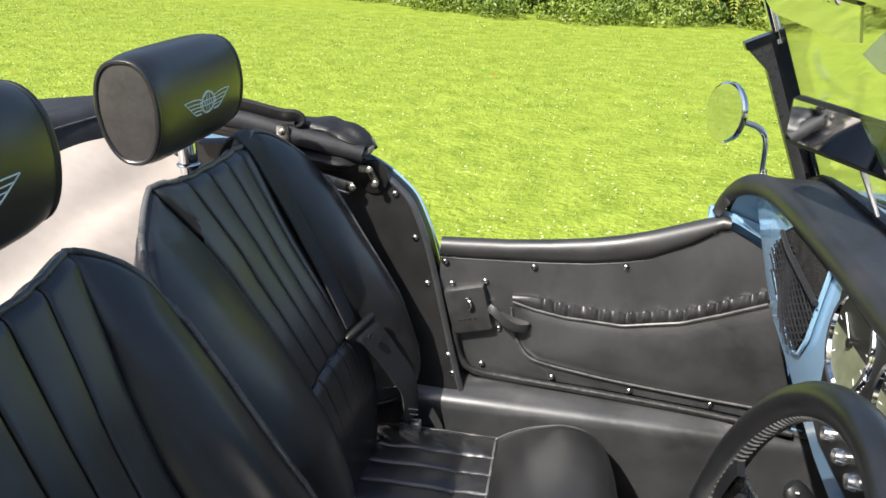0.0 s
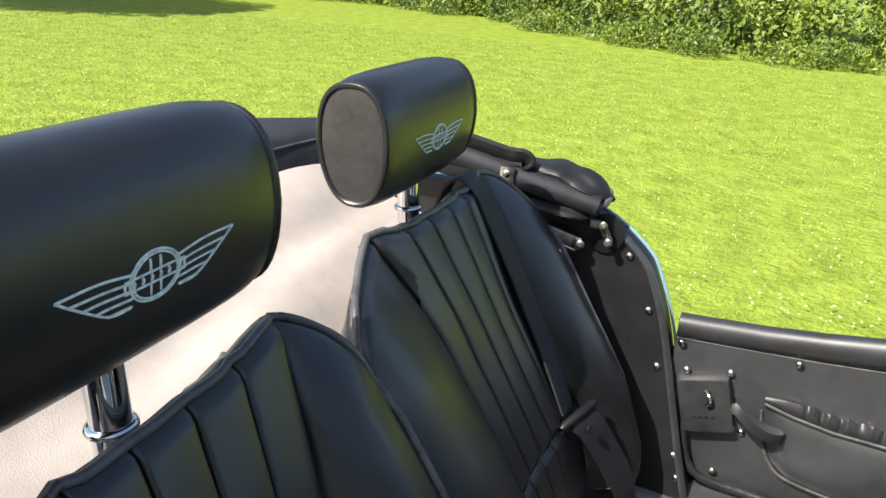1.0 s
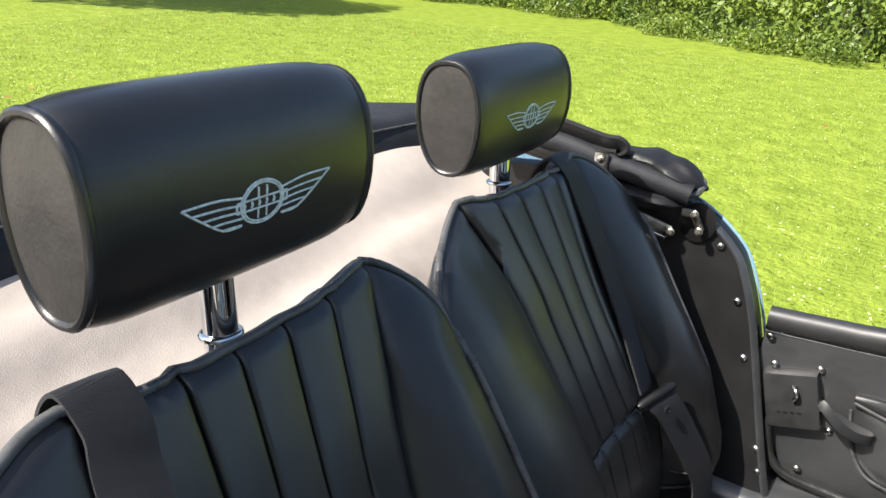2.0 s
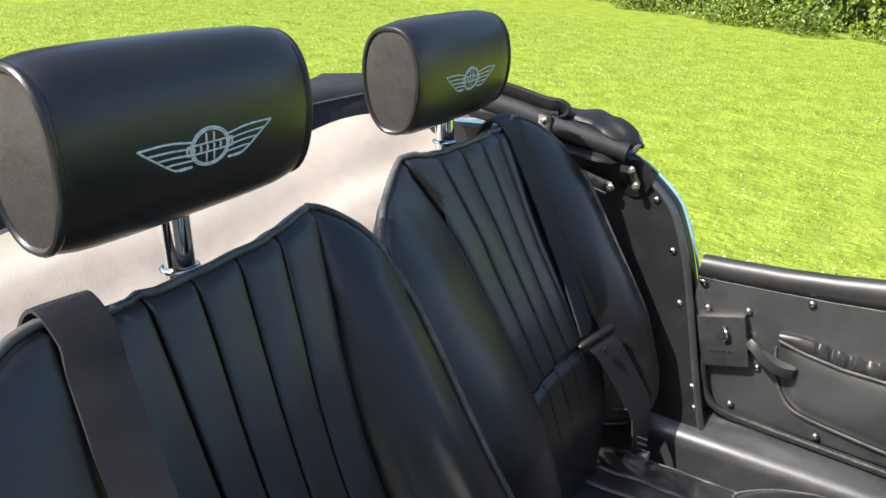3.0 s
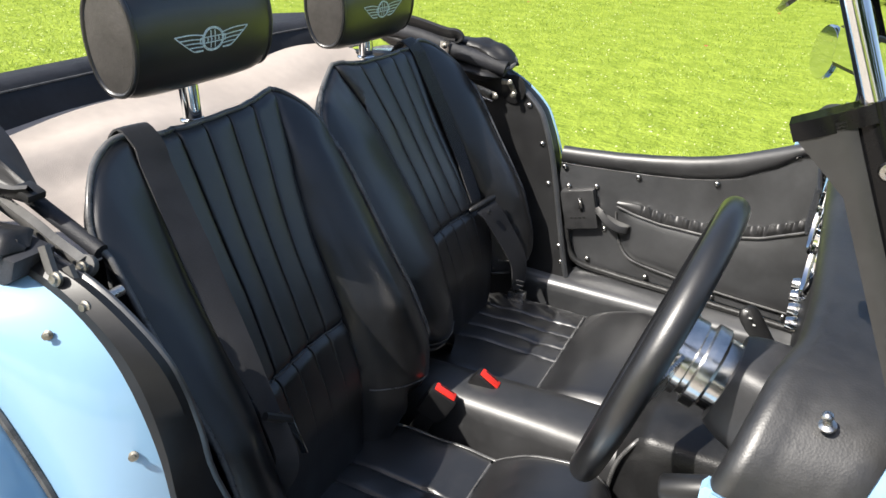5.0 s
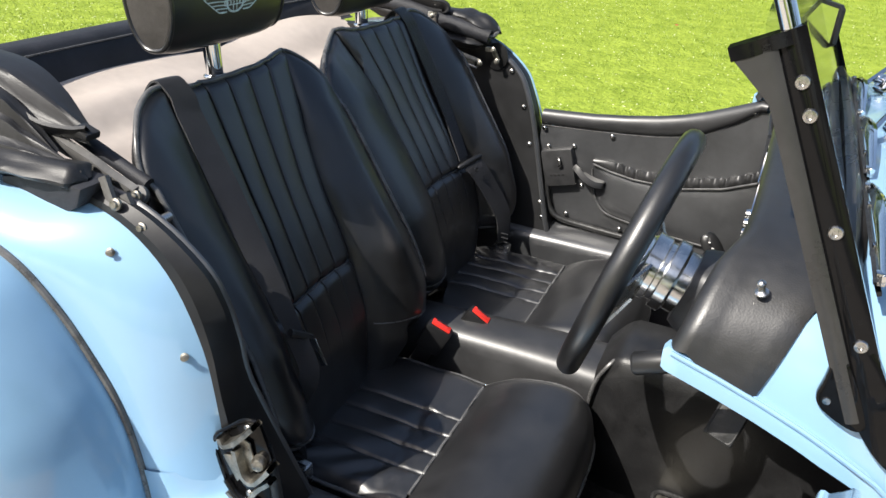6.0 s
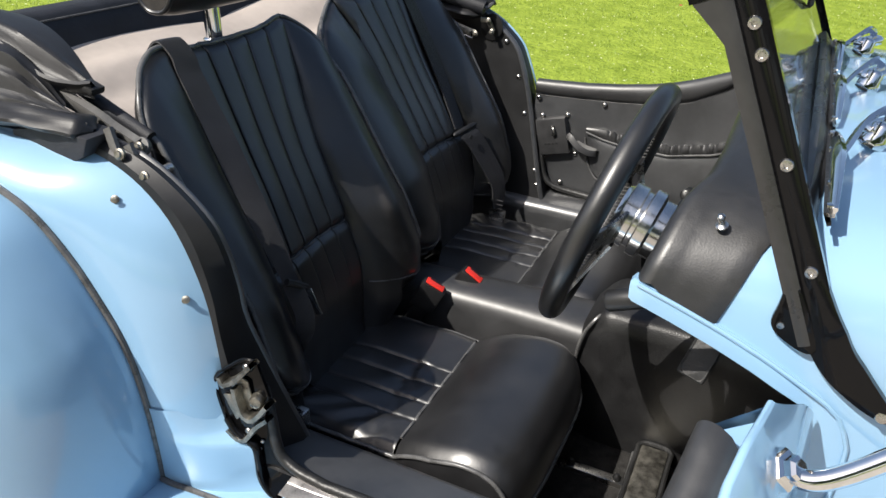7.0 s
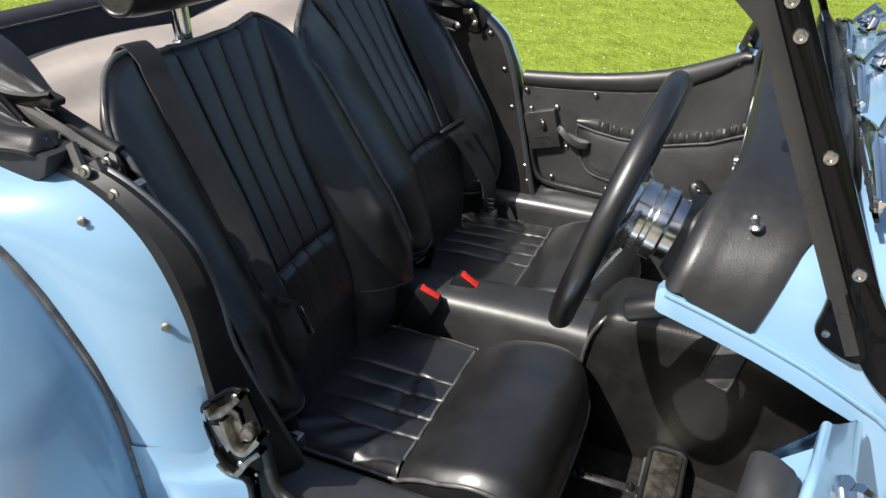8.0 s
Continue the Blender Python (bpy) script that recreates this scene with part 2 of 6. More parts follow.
def grass_material():
    m = material("lawn", (0.168, 0.234, 0.026), 0.85, vary=0.4, scale=4.6, second=(0.286, 0.362, 0.050), relief=0.03, relief_scale=18, spec=0.15)
    return m


GRASS = grass_material()
xs = sorted({*np.linspace(-400, -30, 10), *np.linspace(-30, 30, 61), *np.linspace(30, 400, 10)})
ys = sorted({*np.linspace(-400, -20, 10), *np.linspace(-20, 45, 66), *np.linspace(45, 500, 10)})
ground = part("ground", grid([[(x, y, lawn_z(x, y) if abs(x) < 30 and -20 < y < 45 else 0) for y in ys] for x in xs]), GRASS, None)
tagged(ground, "sunlit mown lawn with clover and daisies", "lawn", kind="structure")
drive = part("drive", grid([[(x, lerp(x, [-14, -3.0, 8], [2.6, 1.42, 1.2]) * v + (1 - v) * -9, 0.045 - 0.05 * (v > 0.99)) for v in np.linspace(0, 1, 12)] for x in np.linspace(-14, 8, 23)]), GRAVEL, None)
tagged(drive, "pale gravel drive beside the lawn", "drive", kind="structure")


def grass_blades():
    rng = np.random.default_rng(4)
    verts, faces = [], []
    n = 210000
    d = 2.0 + 9 * rng.random(n) ** 1.5
    x = -9 + 17 * rng.random(n)
    for i in range(n):
        px, py = x[i] - (d[i] - 2) * 0.25, d[i]
        if px < -2.6 and py < 1.9:
            continue
        pz = lawn_z(px, py) - 0.004
        h = 0.008 + 0.018 * rng.random()
        w = 0.0015 * (1 + 0.20 * py)
        a, l = rng.random() * 6.28, h * (0.3 + 0.8 * rng.random())
        b = rng.random() * 6.28
        k = len(verts)
        verts += [(px - w * math.cos(a), py - w * math.sin(a), pz), (px + w * math.cos(a), py + w * math.sin(a), pz), (px + l * math.cos(b), py + l * math.sin(b), pz + h)]
        faces.append((k, k + 1, k + 2))
    me = bpy.data.meshes.new("grass")
    me.from_pydata(verts, [], faces)
    me.materials.append(BLADE)
    return tagged(new("grass", me), "short bright green blades of mown grass", "grass", kind="stuff")


grass_blades()


def scatter(name, n, size, mat, label, seed, far, lift=0.02):
    rng = np.random.default_rng(seed)
    bm = bmesh.new()
    for _ in range(n):
        py = 2.4 + far * rng.random() ** 1.6
        px = -9 - 0.4 * py + (16 + 0.8 * py) * rng.random()
        if px < -2.8 and py < 2.4:
            continue
        c = Vector((px, py, lawn_z(px, py) + lift))
        s = size * (0.6 + 0.8 * rng.random()) * (1 + py * 0.03)
        vs = [bm.verts.new(c + Vector((s * math.cos(a), s * math.sin(a), s * 0.5 * (k % 2)))) for k, a in enumerate([rng.random() + 6.283 * j / 6 for j in range(6)])]
        bm.faces.new(vs)
    return tagged(part(name, bm, mat, None), label, name.replace("_", " "), kind="stuff")


scatter("clover_flowers", 5200, 0.0056, FLOWER, "small white clover heads dotted over the lawn", 5, 9, 0.028)
scatter("fallen_leaves", 26, 0.014, RUSSET, "few russet fallen leaves on the grass", 6, 7, 0.03)


def leaf_mass(rng, bm_v, bm_f, centre, spread, n, size):
    for _ in range(n):
        p = rng.normal(size=3)
        p /= np.linalg.norm(p)
        p = np.array(centre) + p * np.array(spread) * (0.55 + 0.45 * rng.random() ** 0.5)
        if p[2] < 0.02:
            p[2] = 0.02 + 0.2 * rng.random()
        a, b = rng.normal(size=3), rng.normal(size=3)
        a /= np.linalg.norm(a)
        b -= a * (a @ b)
        b /= np.linalg.norm(b)
        s = size * (0.5 + rng.random())
        k = len(bm_v)
        bm_v += [tuple(p - a * s), tuple(p + b * s * 0.45), tuple(p + a * s), tuple(p - b * s * 0.45)]
        bm_f.append((k, k + 1, k + 2, k + 3))


def hedge():
    """A ragged border of bushes along the lawn's far edge."""
    rng = np.random.default_rng(8)
    v, f = [], []
    for x in np.arange(-18, 11, 0.42):
        y0 = hedge_y(x)
        for row in range(3):
            h = (0.22 + 0.25 * rng.random()) if row == 0 else (0.7 + 1.0 * rng.random())
            c = (x + rng.normal() * 0.2, y0 + 0.35 + row * 0.7 + rng.normal() * 0.2, h * 0.5)
            leaf_mass(rng, v, f, c, (0.42, 0.4, h * 0.62), 380 if row == 0 else 400, 0.034 if row == 0 else 0.055)
    me = bpy.data.meshes.new("hedge")
    me.from_pydata(v, [], f)
    me.materials.append(LEAF_A)
    return tagged(new("hedge", me), "ragged green bushes along the lawn's far edge", "bushes", kind="stuff")


hedge()


def ferns():
    """Arching yellow-green fronds that hang over the border."""
    rng = np.random.default_rng(12)
    v, f = [], []
    for _ in range(170):
        x = FERN_X[0] + (FERN_X[1] - FERN_X[0]) * rng.random()
        root = np.array((x, hedge_y(x) + 0.45 + 0.5 * rng.random(), 0.45 + 0.9 * rng.random()))
        side, size = rng.normal() * 0.25, 0.45 + 0.4 * rng.random()
        for k in range(16):
            t = k / 15
            c = root + size * np.array((side * t, -0.55 * t, 0.38 * t - 0.85 * t * t))
            w = size * 0.20 * (1 - t) ** 0.7 + 0.012
            for s in (-1, 1):
                i = len(v)
                v += [tuple(c), tuple(c + np.array((s * w * 0.5, -0.010, 0.012))), tuple(c + np.array((s * w, -0.03, -0.03))), tuple(c + np.array((s * w * 0.5, -0.020, -0.022)))]
                f.append((i, i + 1, i + 2, i + 3))
    me = bpy.data.meshes.new("ferns")
    me.from_pydata(v, [], f)
    me.materials.append(FERN)
    return tagged(new("ferns", me), "yellow-green fern fronds arching over the lawn's border", "ferns", kind="stuff")


FERN_X = (2.2, 6.0)
ferns()


def tree(x, y, height, seed):
    rng = np.random.default_rng(seed)
    t = thing("tree", (x, y, 0), "tall leafy tree around the lawn, shading it and darkening reflections", "tree", "trees behind the lawn")
    lean = rng.normal(size=2) * 0.3
    trunk = [(x + lean[0] * s, y + lean[1] * s, height * 0.75 * s) for s in np.linspace(0, 1, 7)]
    bm = tube(trunk, [0.28 * (1 - 0.75 * s) for s in np.linspace(0, 1, 7)], 10)
    v, f = [], []
    for k in range(16):
        a, s = rng.random() * 6.28, 0.32 + 0.62 * rng.random()
        b0 = Vector((x + lean[0] * s, y + lean[1] * s, height * 0.75 * s))
        b1 = b0 + Vector((math.cos(a), math.sin(a), 0.5)) * (2.4 * (1.25 - s))
        tube([b0, (b0 + b1) / 2 + Vector((0, 0, 0.15)), b1], [0.09, 0.06, 0.02], 6, bm=bm)
        leaf_mass(rng, v, f, b1, (1.5, 1.5, 1.1), 420, 0.16)
    part("trunk", bm, BARK, t)
    me = bpy.data.meshes.new("crown")
    me.from_pydata([tuple(Vector(p) - Vector((x, y, 0))) for p in v], [], f)
    me.materials.append(LEAF_B)
    c = new("crown", me)
    c.parent = t
    return t


# Trees at negative y stand out of view, added to darken reflections.
for k, (tx, ty, th) in enumerate([(-14.5, 6.0, 10), (-18, 8.5, 10), (-9.5, 19.5, 6), (-5, 17.5, 5.5), (-1, 15.5, 5), (3.5, 15.5, 5.5), (8, 18, 6), (-16, 20, 7), (-9, -13, 9), (-4.5, -15, 10), (0.5, -14, 9), (5.5, -15, 10), (10.5, -12.5, 9), (-6.8, -14.5, 9), (-2, -14.5, 9), (3, -14.5, 9), (8, -14, 9), (14, -9, 8), (16, -3, 8)]):
    tree(tx, ty, th, 20 + k)


# ---- the car: shared lines ----
car = thing("roadster", (0, 0, 0), "light blue open roadster with black leather interior and folded hood", "car")
SEAT_Z = 0.24                          # floor under the seats


def door_y(x, z):
    """The inner face of a closed door, as half width."""
    d = max(0.0, x - 0.265)
    k = max(0.0, min(1.0, (z - 0.47) / 0.30))
    return 0.578 + 0.012 * k - (0.125 + 0.10 * k) * d * d


def door_top(x):
    return lerp(x, [0.24, 0.30, 0.39, 0.47, 0.545, 0.60, 0.645, 0.70, 0.76, 0.78, 0.83, 0.95], [0.735, 0.738, 0.745, 0.756, 0.770, 0.785, 0.801, 0.825, 0.853, 0.850, 0.826, 0.765])


EDGE = [(-0.62, 0.840), (-0.30, 0.878), (-0.08, 0.890), (0.00, 0.883), (0.061, 0.874), (0.119, 0.846), (0.167, 0.795), (0.202, 0.711), (0.216, 0.624), (0.224, 0.530), (0.238, 0.430)]
INNER = [(-0.62, 0.840), (-0.30, 0.876), (-0.03, 0.895), (0.06, 0.890), (0.128, 0.866), (0.190, 0.817), (0.217, 0.770), (0.240, 0.710), (0.259, 0.645), (0.302, 0.500), (0.325, 0.430)]
JOINT = [(-0.65, 0.75), (-0.302, 0.871), (-0.132, 0.865), (-0.043, 0.837), (0.007, 0.808), (0.046, 0.758), (0.082, 0.696), (0.107, 0.639), (0.124, 0.560), (0.132, 0.469), (0.134, 0.386)]


def joint_y(z):
    return lerp(z, [0.42, 0.60, 0.75, 0.84], [0.675, 0.679, 0.689, 0.701])


def side_y(v, z=0.84):
    """Half width of the rear quarter between its inner edge (0) and the wing joint (1)."""
    return 0.618 + (joint_y(z) - 0.618) * v ** 0.8 + 0.012 * math.sin(math.pi * v)


def trim_y(z):
    """The inner trim's half width at a height."""
    return lerp(z, [0.36, 0.46, 0.65, 0.82, 0.95], [0.52, 0.535, 0.572, 0.590, 0.600])


def rear_quarter(s):
    e = smooth_line([(a, 0, b) for a, b in EDGE], 4)
    j = smooth_line([(a, 0, b) for a, b in JOINT], 4)
    rows = []
    for p, q in zip(e, j):
        row = [Vector((p.x - 0.002, s * (side_y(0) - 0.008), p.z - 0.003))]
        for v in np.linspace(0, 1, 9):
            c = p.lerp(q, v)
            row.append(Vector((c.x, s * side_y(v, q.z), c.z)))
        rows.append(row)
    panel = part("rear_quarter", grid(rows), BLUE, car)
    bead = part("wing_piping", tube([(q.x + 0.002, s * (joint_y(q.z) + 0.001), q.z + 0.002) for q in j], 0.0052, 8), PIPING, panel, "black bead between wing and body")
    # inner trim with rivets along its front edge
    trim = []
    e = smooth_line([(a - (0.030 * max(0.0, min(1.0, (0.78 - b) / 0.15)) if s < 0 else 0.0), 0, b) for a, b in INNER], 4)
    out = e if s > 0 else smooth_line([(a, 0, b) for a, b in EDGE], 4)
    part("edge_trim", grid([[Vector((p.x, s * trim_y(p.z), p.z)), Vector((p.x + 0.001, s * (trim_y(p.z) + 0.012), p.z + 0.003)), Vector(((p.x + o.x) / 2, s * (side_y(0) + 0.001), (p.z + o.z) / 2 + 0.004)), Vector((o.x, s * (side_y(0) + 0.002), o.z + 0.001))] for p, o in zip(e, out)]), PLASTIC, car, "black leathercloth over the body edge")
    if s > 0:
        part("body_edge", tube([(p.x + 0.004, 0.619, p.z + 0.003) for p in e[6:]], 0.0026, 8), BLUE, car)
    for p in e:
        row = []
        for v in np.linspace(0, 1, 6):
            z = p.z + (0.36 - p.z) * v
            x = p.x - 0.004 - v * 0.0
            row.append((x, s * (trim_y(z) - 0.003 * math.sin(math.pi * v)), z))
        trim.append(row)
    inner = part("inner_side_trim", grid(trim), PLASTIC, car, "black leathercloth side trim")
    # folded front edge of the trim, carrying the rivets
    lip = [(p.x - 0.003, s * (trim_y(p.z) - 0.001), p.z - 0.002) for p in e[10:]]
    part("trim_edge", tube(lip, 0.007, 8, flat=0.6), VINYL, inner)
    for x, z in [(0.170, 0.818), (0.214, 0.735), (0.243, 0.645), (0.296, 0.505), (0.307, 0.468)]:
        rivet((x - 0.006 - (0.030 * max(0.0, min(1.0, (0.78 - z) / 0.15)) if s < 0 else 0.0), s * (trim_y(z) - 0.002), z), (0, -s, 0), inner)
    foot = [(0.136, s * 0.680, 0.403), (0.160, s * 0.680, 0.4015), (0.189, s * 0.677, 0.4015), (0.30, s * 0.670, 0.4015)]
    part("board_piping", tube(smooth_line([Vector(p) for p in foot], 3), 0.0045, 8), PIPING, panel)
    return panel


WING_C = (-0.30, 0.42)
WING_R = [(0.700, 0.478), (0.715, 0.480), (0.735, 0.4795), (0.76, 0.476), (0.785, 0.469), (0.81, 0.459), (0.835, 0.444), (0.86, 0.424), (0.882, 0.398), (0.898, 0.368), (0.906, 0.345), (0.902, 0.335), (0.885, 0.335)]


def rear_wing(s):
    rows = []
    for p in smooth_line([(a, 0, b) for a, b in JOINT], 5):
        d = Vector((p.x - WING_C[0], 0, p.z - WING_C[1]))
        r0, d = d.length, d.normalized()
        rows.append([Vector((WING_C[0], s * (y + (joint_y(p.z) - 0.70) * (0.906 - y) / 0.206), WING_C[1])) + d * (r0 + r - 0.478) for y, r in WING_R])
    w = part("rear_wing", grid(rows), BLUE, car)
    return w


def road_wheel(s, x):
    m = aim((x, s * 0.74, 0.325), (0, s, 0))
    w = part("wheel", lathe([(0.05, 0.03), (0.05, 0.12), (0.06, 0.14), (0.09, 0.13), (0.19, 0.10), (0.205, 0.145), (0.212, 0.145), (0.212, 0.0), (0.2, -0.02)], m, 40), STEEL, car)
    part("tyre", lathe([(0.21, -0.02), (0.26, -0.025), (0.30, -0.02), (0.322, 0.0), (0.326, 0.04), (0.326, 0.10), (0.322, 0.135), (0.30, 0.158), (0.25, 0.165), (0.21, 0.155)], m, 48), TYRE, w, "black road tyre")


for s in (-1, 1):
    rear_quarter(s)
    rear_wing(s)
    road_wheel(s, -0.28)

# tail behind the hood, floor, sills, bulkhead
tail = []
for v in np.linspace(0, 1, 10):
    x = -0.62 - 0.75 * v
    w = 0.62 - 0.12 * v
    z = 0.84 - 0.42 * v ** 1.4
    tail.append([(x, -w, z * 0.45), (x, -w, z - 0.05), (x, -w * 0.9, z), (x, 0, z + 0.012), (x, w * 0.9, z), (x, w, z - 0.05), (x, w, z * 0.45)])
part("tail_panel", grid(tail), BLUE, car)
floor_pan = part("floor_pan", box(-0.25, 1.55, -0.60, 0.60, 0.205, 0.225, 0.003), CARPET, car, "black carpeted floor")
part("rear_bulkhead", box(-0.36, -0.30, -0.60, 0.60, 0.22, 0.80, 0.01), CARPET, car, "black carpeted rear bulkhead")
part("front_bulkhead", box(1.45, 1.50, -0.52, 0.52, 0.22, 0.92, 0.01), CARPET, car, "dark bulkhead at the end of the footwell")


def sill_out(x, s):
    """How much further out the sill reaches where the door stands open."""
    return lerp(x, [0.62, 0.92], [0.036, 0.0]) if s < 0 else 0.0


def sill(s):
    """Leather-covered sill beside a seat, with its round inner edge."""
    rows = []
    for x in np.linspace(-0.10, 1.20, 40):
        yo = door_y(x, 0.5) + 0.008 + sill_out(x, s)
        yi = 0.500
        bulge = 0.004 * math.sin(9 * x) * 0.4
        rows.append([(x, s * yo, 0.446), (x, s * (yo * 0.6 + yi * 0.4), 0.440 + bulge), (x, s * (yi + 0.020), 0.431), (x, s * (yi + 0.010), 0.427), (x, s * (yi + 0.002), 0.417), (x, s * yi, 0.402), (x, s * (yi + 0.006), 0.33), (x, s * (yi + 0.006), 0.215)])
    return part("sill", grid(rows), VINYL, car, "black leather-covered sill")


for s in (-1, 1):
    sill(s)
    lower = [[(x, s * (door_y(x, 0.5) + 0.03 + sill_out(x, s)), 0.437), (x, s * (door_y(x, 0.5) + 0.034 + sill_out(x, s)), 0.41), (x, s * (door_y(x, 0.5) + 0.02), 0.26)] for x in np.linspace(0.2 if s > 0 else 0.33, 1.3, 14)]
    part("lower_side", grid(lower), BLUE, car)
    part("running_board", box(0.100, 1.7, min(s * 0.61, s * 0.88), max(s * 0.61, s * 0.88), 0.365, 0.400, 0.010), BLUE, car)


# ---- seats ----
HALF = 0.256


def half_at(z):
    """Half width of the backrest at a height."""
    return lerp(z, [0.45, 0.55, 0.70, 0.85, 1.0], [0.246, 0.256, 0.254, 0.255, 0.256])


def seat_top(y):
    a = abs(y)
    t = 0.957 + 0.012 * math.exp(-((a - 0.160) / 0.050) ** 2)
    if a > 0.160:
        t -= 0.085 * (1 - math.sqrt(max(0.0, 1 - ((a - 0.160) / 0.0965) ** 2)))
    return t


def seat_low(y):
    a = abs(y)
    return lerp(a, [0, 0.11, 0.15], [0.385, 0.39, 0.452]) + (0.085 - math.sqrt(max(0.0, 0.085 ** 2 - max(0, a - 0.177) ** 2)))


def back_x(z):
    return lerp(z, [0.36, 0.40, 0.46, 0.52, 0.638, 0.72, 0.80, 0.88, 0.955, 1.0], [0.20, 0.205, 0.197, 0.184, 0.150, 0.108, 0.066, 0.027, -0.010, -0.032])


def centre_mid(z):
    """Middle of the fluted centre panel, which drifts outwards lower down."""
    return lerp(z, [0.38, 0.64, 0.84, 0.96], [-0.030, -0.028, -0.008, 0.009])


def centre_half(z):
    """Half width of the fluted centre panel."""
    return lerp(z, [0.38, 0.50, 0.64, 0.75, 0.84, 0.95, 1.0], [0.112, 0.120, 0.124, 0.122, 0.130, 0.150, 0.154])


def lumbar_z(y):
    return 0.626 + 0.006 * math.cos(y / 0.12 * math.pi / 2)


FLUTES = (-1.0, -0.50, -0.17, 0.19, 0.56, 1.0)


def pleat(f):
    """0 in the creases and 1 on the pads of the centre panel."""
    for a, b in zip(FLUTES, FLUTES[1:]):
        if f <= b:
            p = (f - a) / (b - a)
            return 1 - abs(2 * p - 1) ** 26 - 0.22 * (2 * p - 1) ** 2 - 0.10 * p
    return 0.0


def back_face(y, z, fluted=True):
    """How far forward the backrest's leather stands at a place."""
    a = abs(y)
    x = back_x(z) - 0.03 * y
    hw, c = centre_half(z), centre_mid(z)
    b = abs(y - c)
    deep = max(0.0, min(1.0, (seat_top(y) - z) / 0.06))
    if b > hw:
        s = min(1.0, (b - hw) / max(0.02, half_at(z) - (hw + c * math.copysign(1, y))))
        amp = lerp(z, [0.40, 0.46, 0.55, 0.65, 0.75, 0.85, 0.92, 0.97], [0.050, 0.070, 0.082, 0.073, 0.060, 0.047, 0.032, 0.014])
        rise = math.sin(min(1.0, s / 0.70) * math.pi / 2) ** 0.8 - 0.22 * max(0.0, (s - 0.6) / 0.4) ** 2.6
        x += amp * rise - 0.012 * deep * math.exp(-(s / 0.05) ** 2)
        x += 0.0016 * noise.noise(Vector((y * 14, z * 9, 1.7)))
    elif fluted:
        zl = lumbar_z(y)
        x += (0.0085 if z > zl else 0.0075 * math.exp(-(zl - z) / 0.035)) * pleat((y - c) / hw)
        x += 0.014 * math.exp(-((z - 0.55) / 0.07) ** 2) if z < zl else 0.0
        x -= 0.010 * math.exp(-((z - zl) / 0.006) ** 2)
        x += 0.0022 * noise.noise(Vector((y * 20, z * 10, 4.2)))
        x -= 0.010 * deep * math.exp(-((1 - b / hw) * hw / 0.005) ** 2)
    for d, r in ((seat_top(y) - z, 0.011), (z - seat_low(y), 0.055 if a > 0.15 else 0.001)):
        if d < r:
            x -= r * (1 - math.sqrt(max(0.0, 1 - ((r - max(d, 0)) / r) ** 2)))
    return x


PAD = [u for a, b in zip(FLUTES, FLUTES[1:]) for u in ((a + (b - a) * k + 1) / 2 for k in (0, 0.008, 0.018, 0.032, 0.055, 0.10, 0.2, 0.35, 0.5, 0.65, 0.8, 0.90, 0.945, 0.968, 0.982, 0.992))] + [1.0]


def seat_sheet(y0, y1, cols, rows, z0=None, z1=None):
    out = []
    us = cols if isinstance(cols, list) else [j / cols for j in range(cols + 1)]
    for u in us:
        line = []
        for i in range(rows + 1):
            v = i / rows
            v = v - 0.08 * math.sin(2 * math.pi * v) / 2
            y = y0(0.7) + (y1(0.7) - y0(0.7)) * u
            for _ in range(3):
                lo = z0(y) if z0 else seat_low(y)
                hi = z1(y) if z1 else seat_top(y)
                z = lo + (hi - lo) * v
                y = y0(z) + (y1(z) - y0(z)) * u
            line.append((back_face(y, z), y, z - SEAT_Z))
        out.append(line)
    return grid(out)


def head_ring(y, k, dz=0.0):
    """The headrest's cross-section at y."""
    out = []
    for i in range(36):
        a = 2 * math.pi * i / 36
        c, s = math.cos(a), math.sin(a)
        r = 2.45
        px = 0.047 * k * math.copysign(abs(c) ** (2 / r), c)
        pz = 0.074 * k * math.copysign(abs(s) ** (2 / r), s)
        px *= 1 - 0.16 * max(0, -pz / 0.074)
        t = radians(-3)
        out.append((-0.040 + px * math.cos(t) + pz * math.sin(t), y, 1.079 + dz - px * math.sin(t) + pz * math.cos(t) - SEAT_Z))
    return out


def head_front(z):
    pts = sorted((p[2], p[0]) for p in head_ring(0, 1.012) if p[0] > -0.03)
    return float(np.interp(z - SEAT_Z, [p[0] for p in pts], [p[1] for p in pts]))


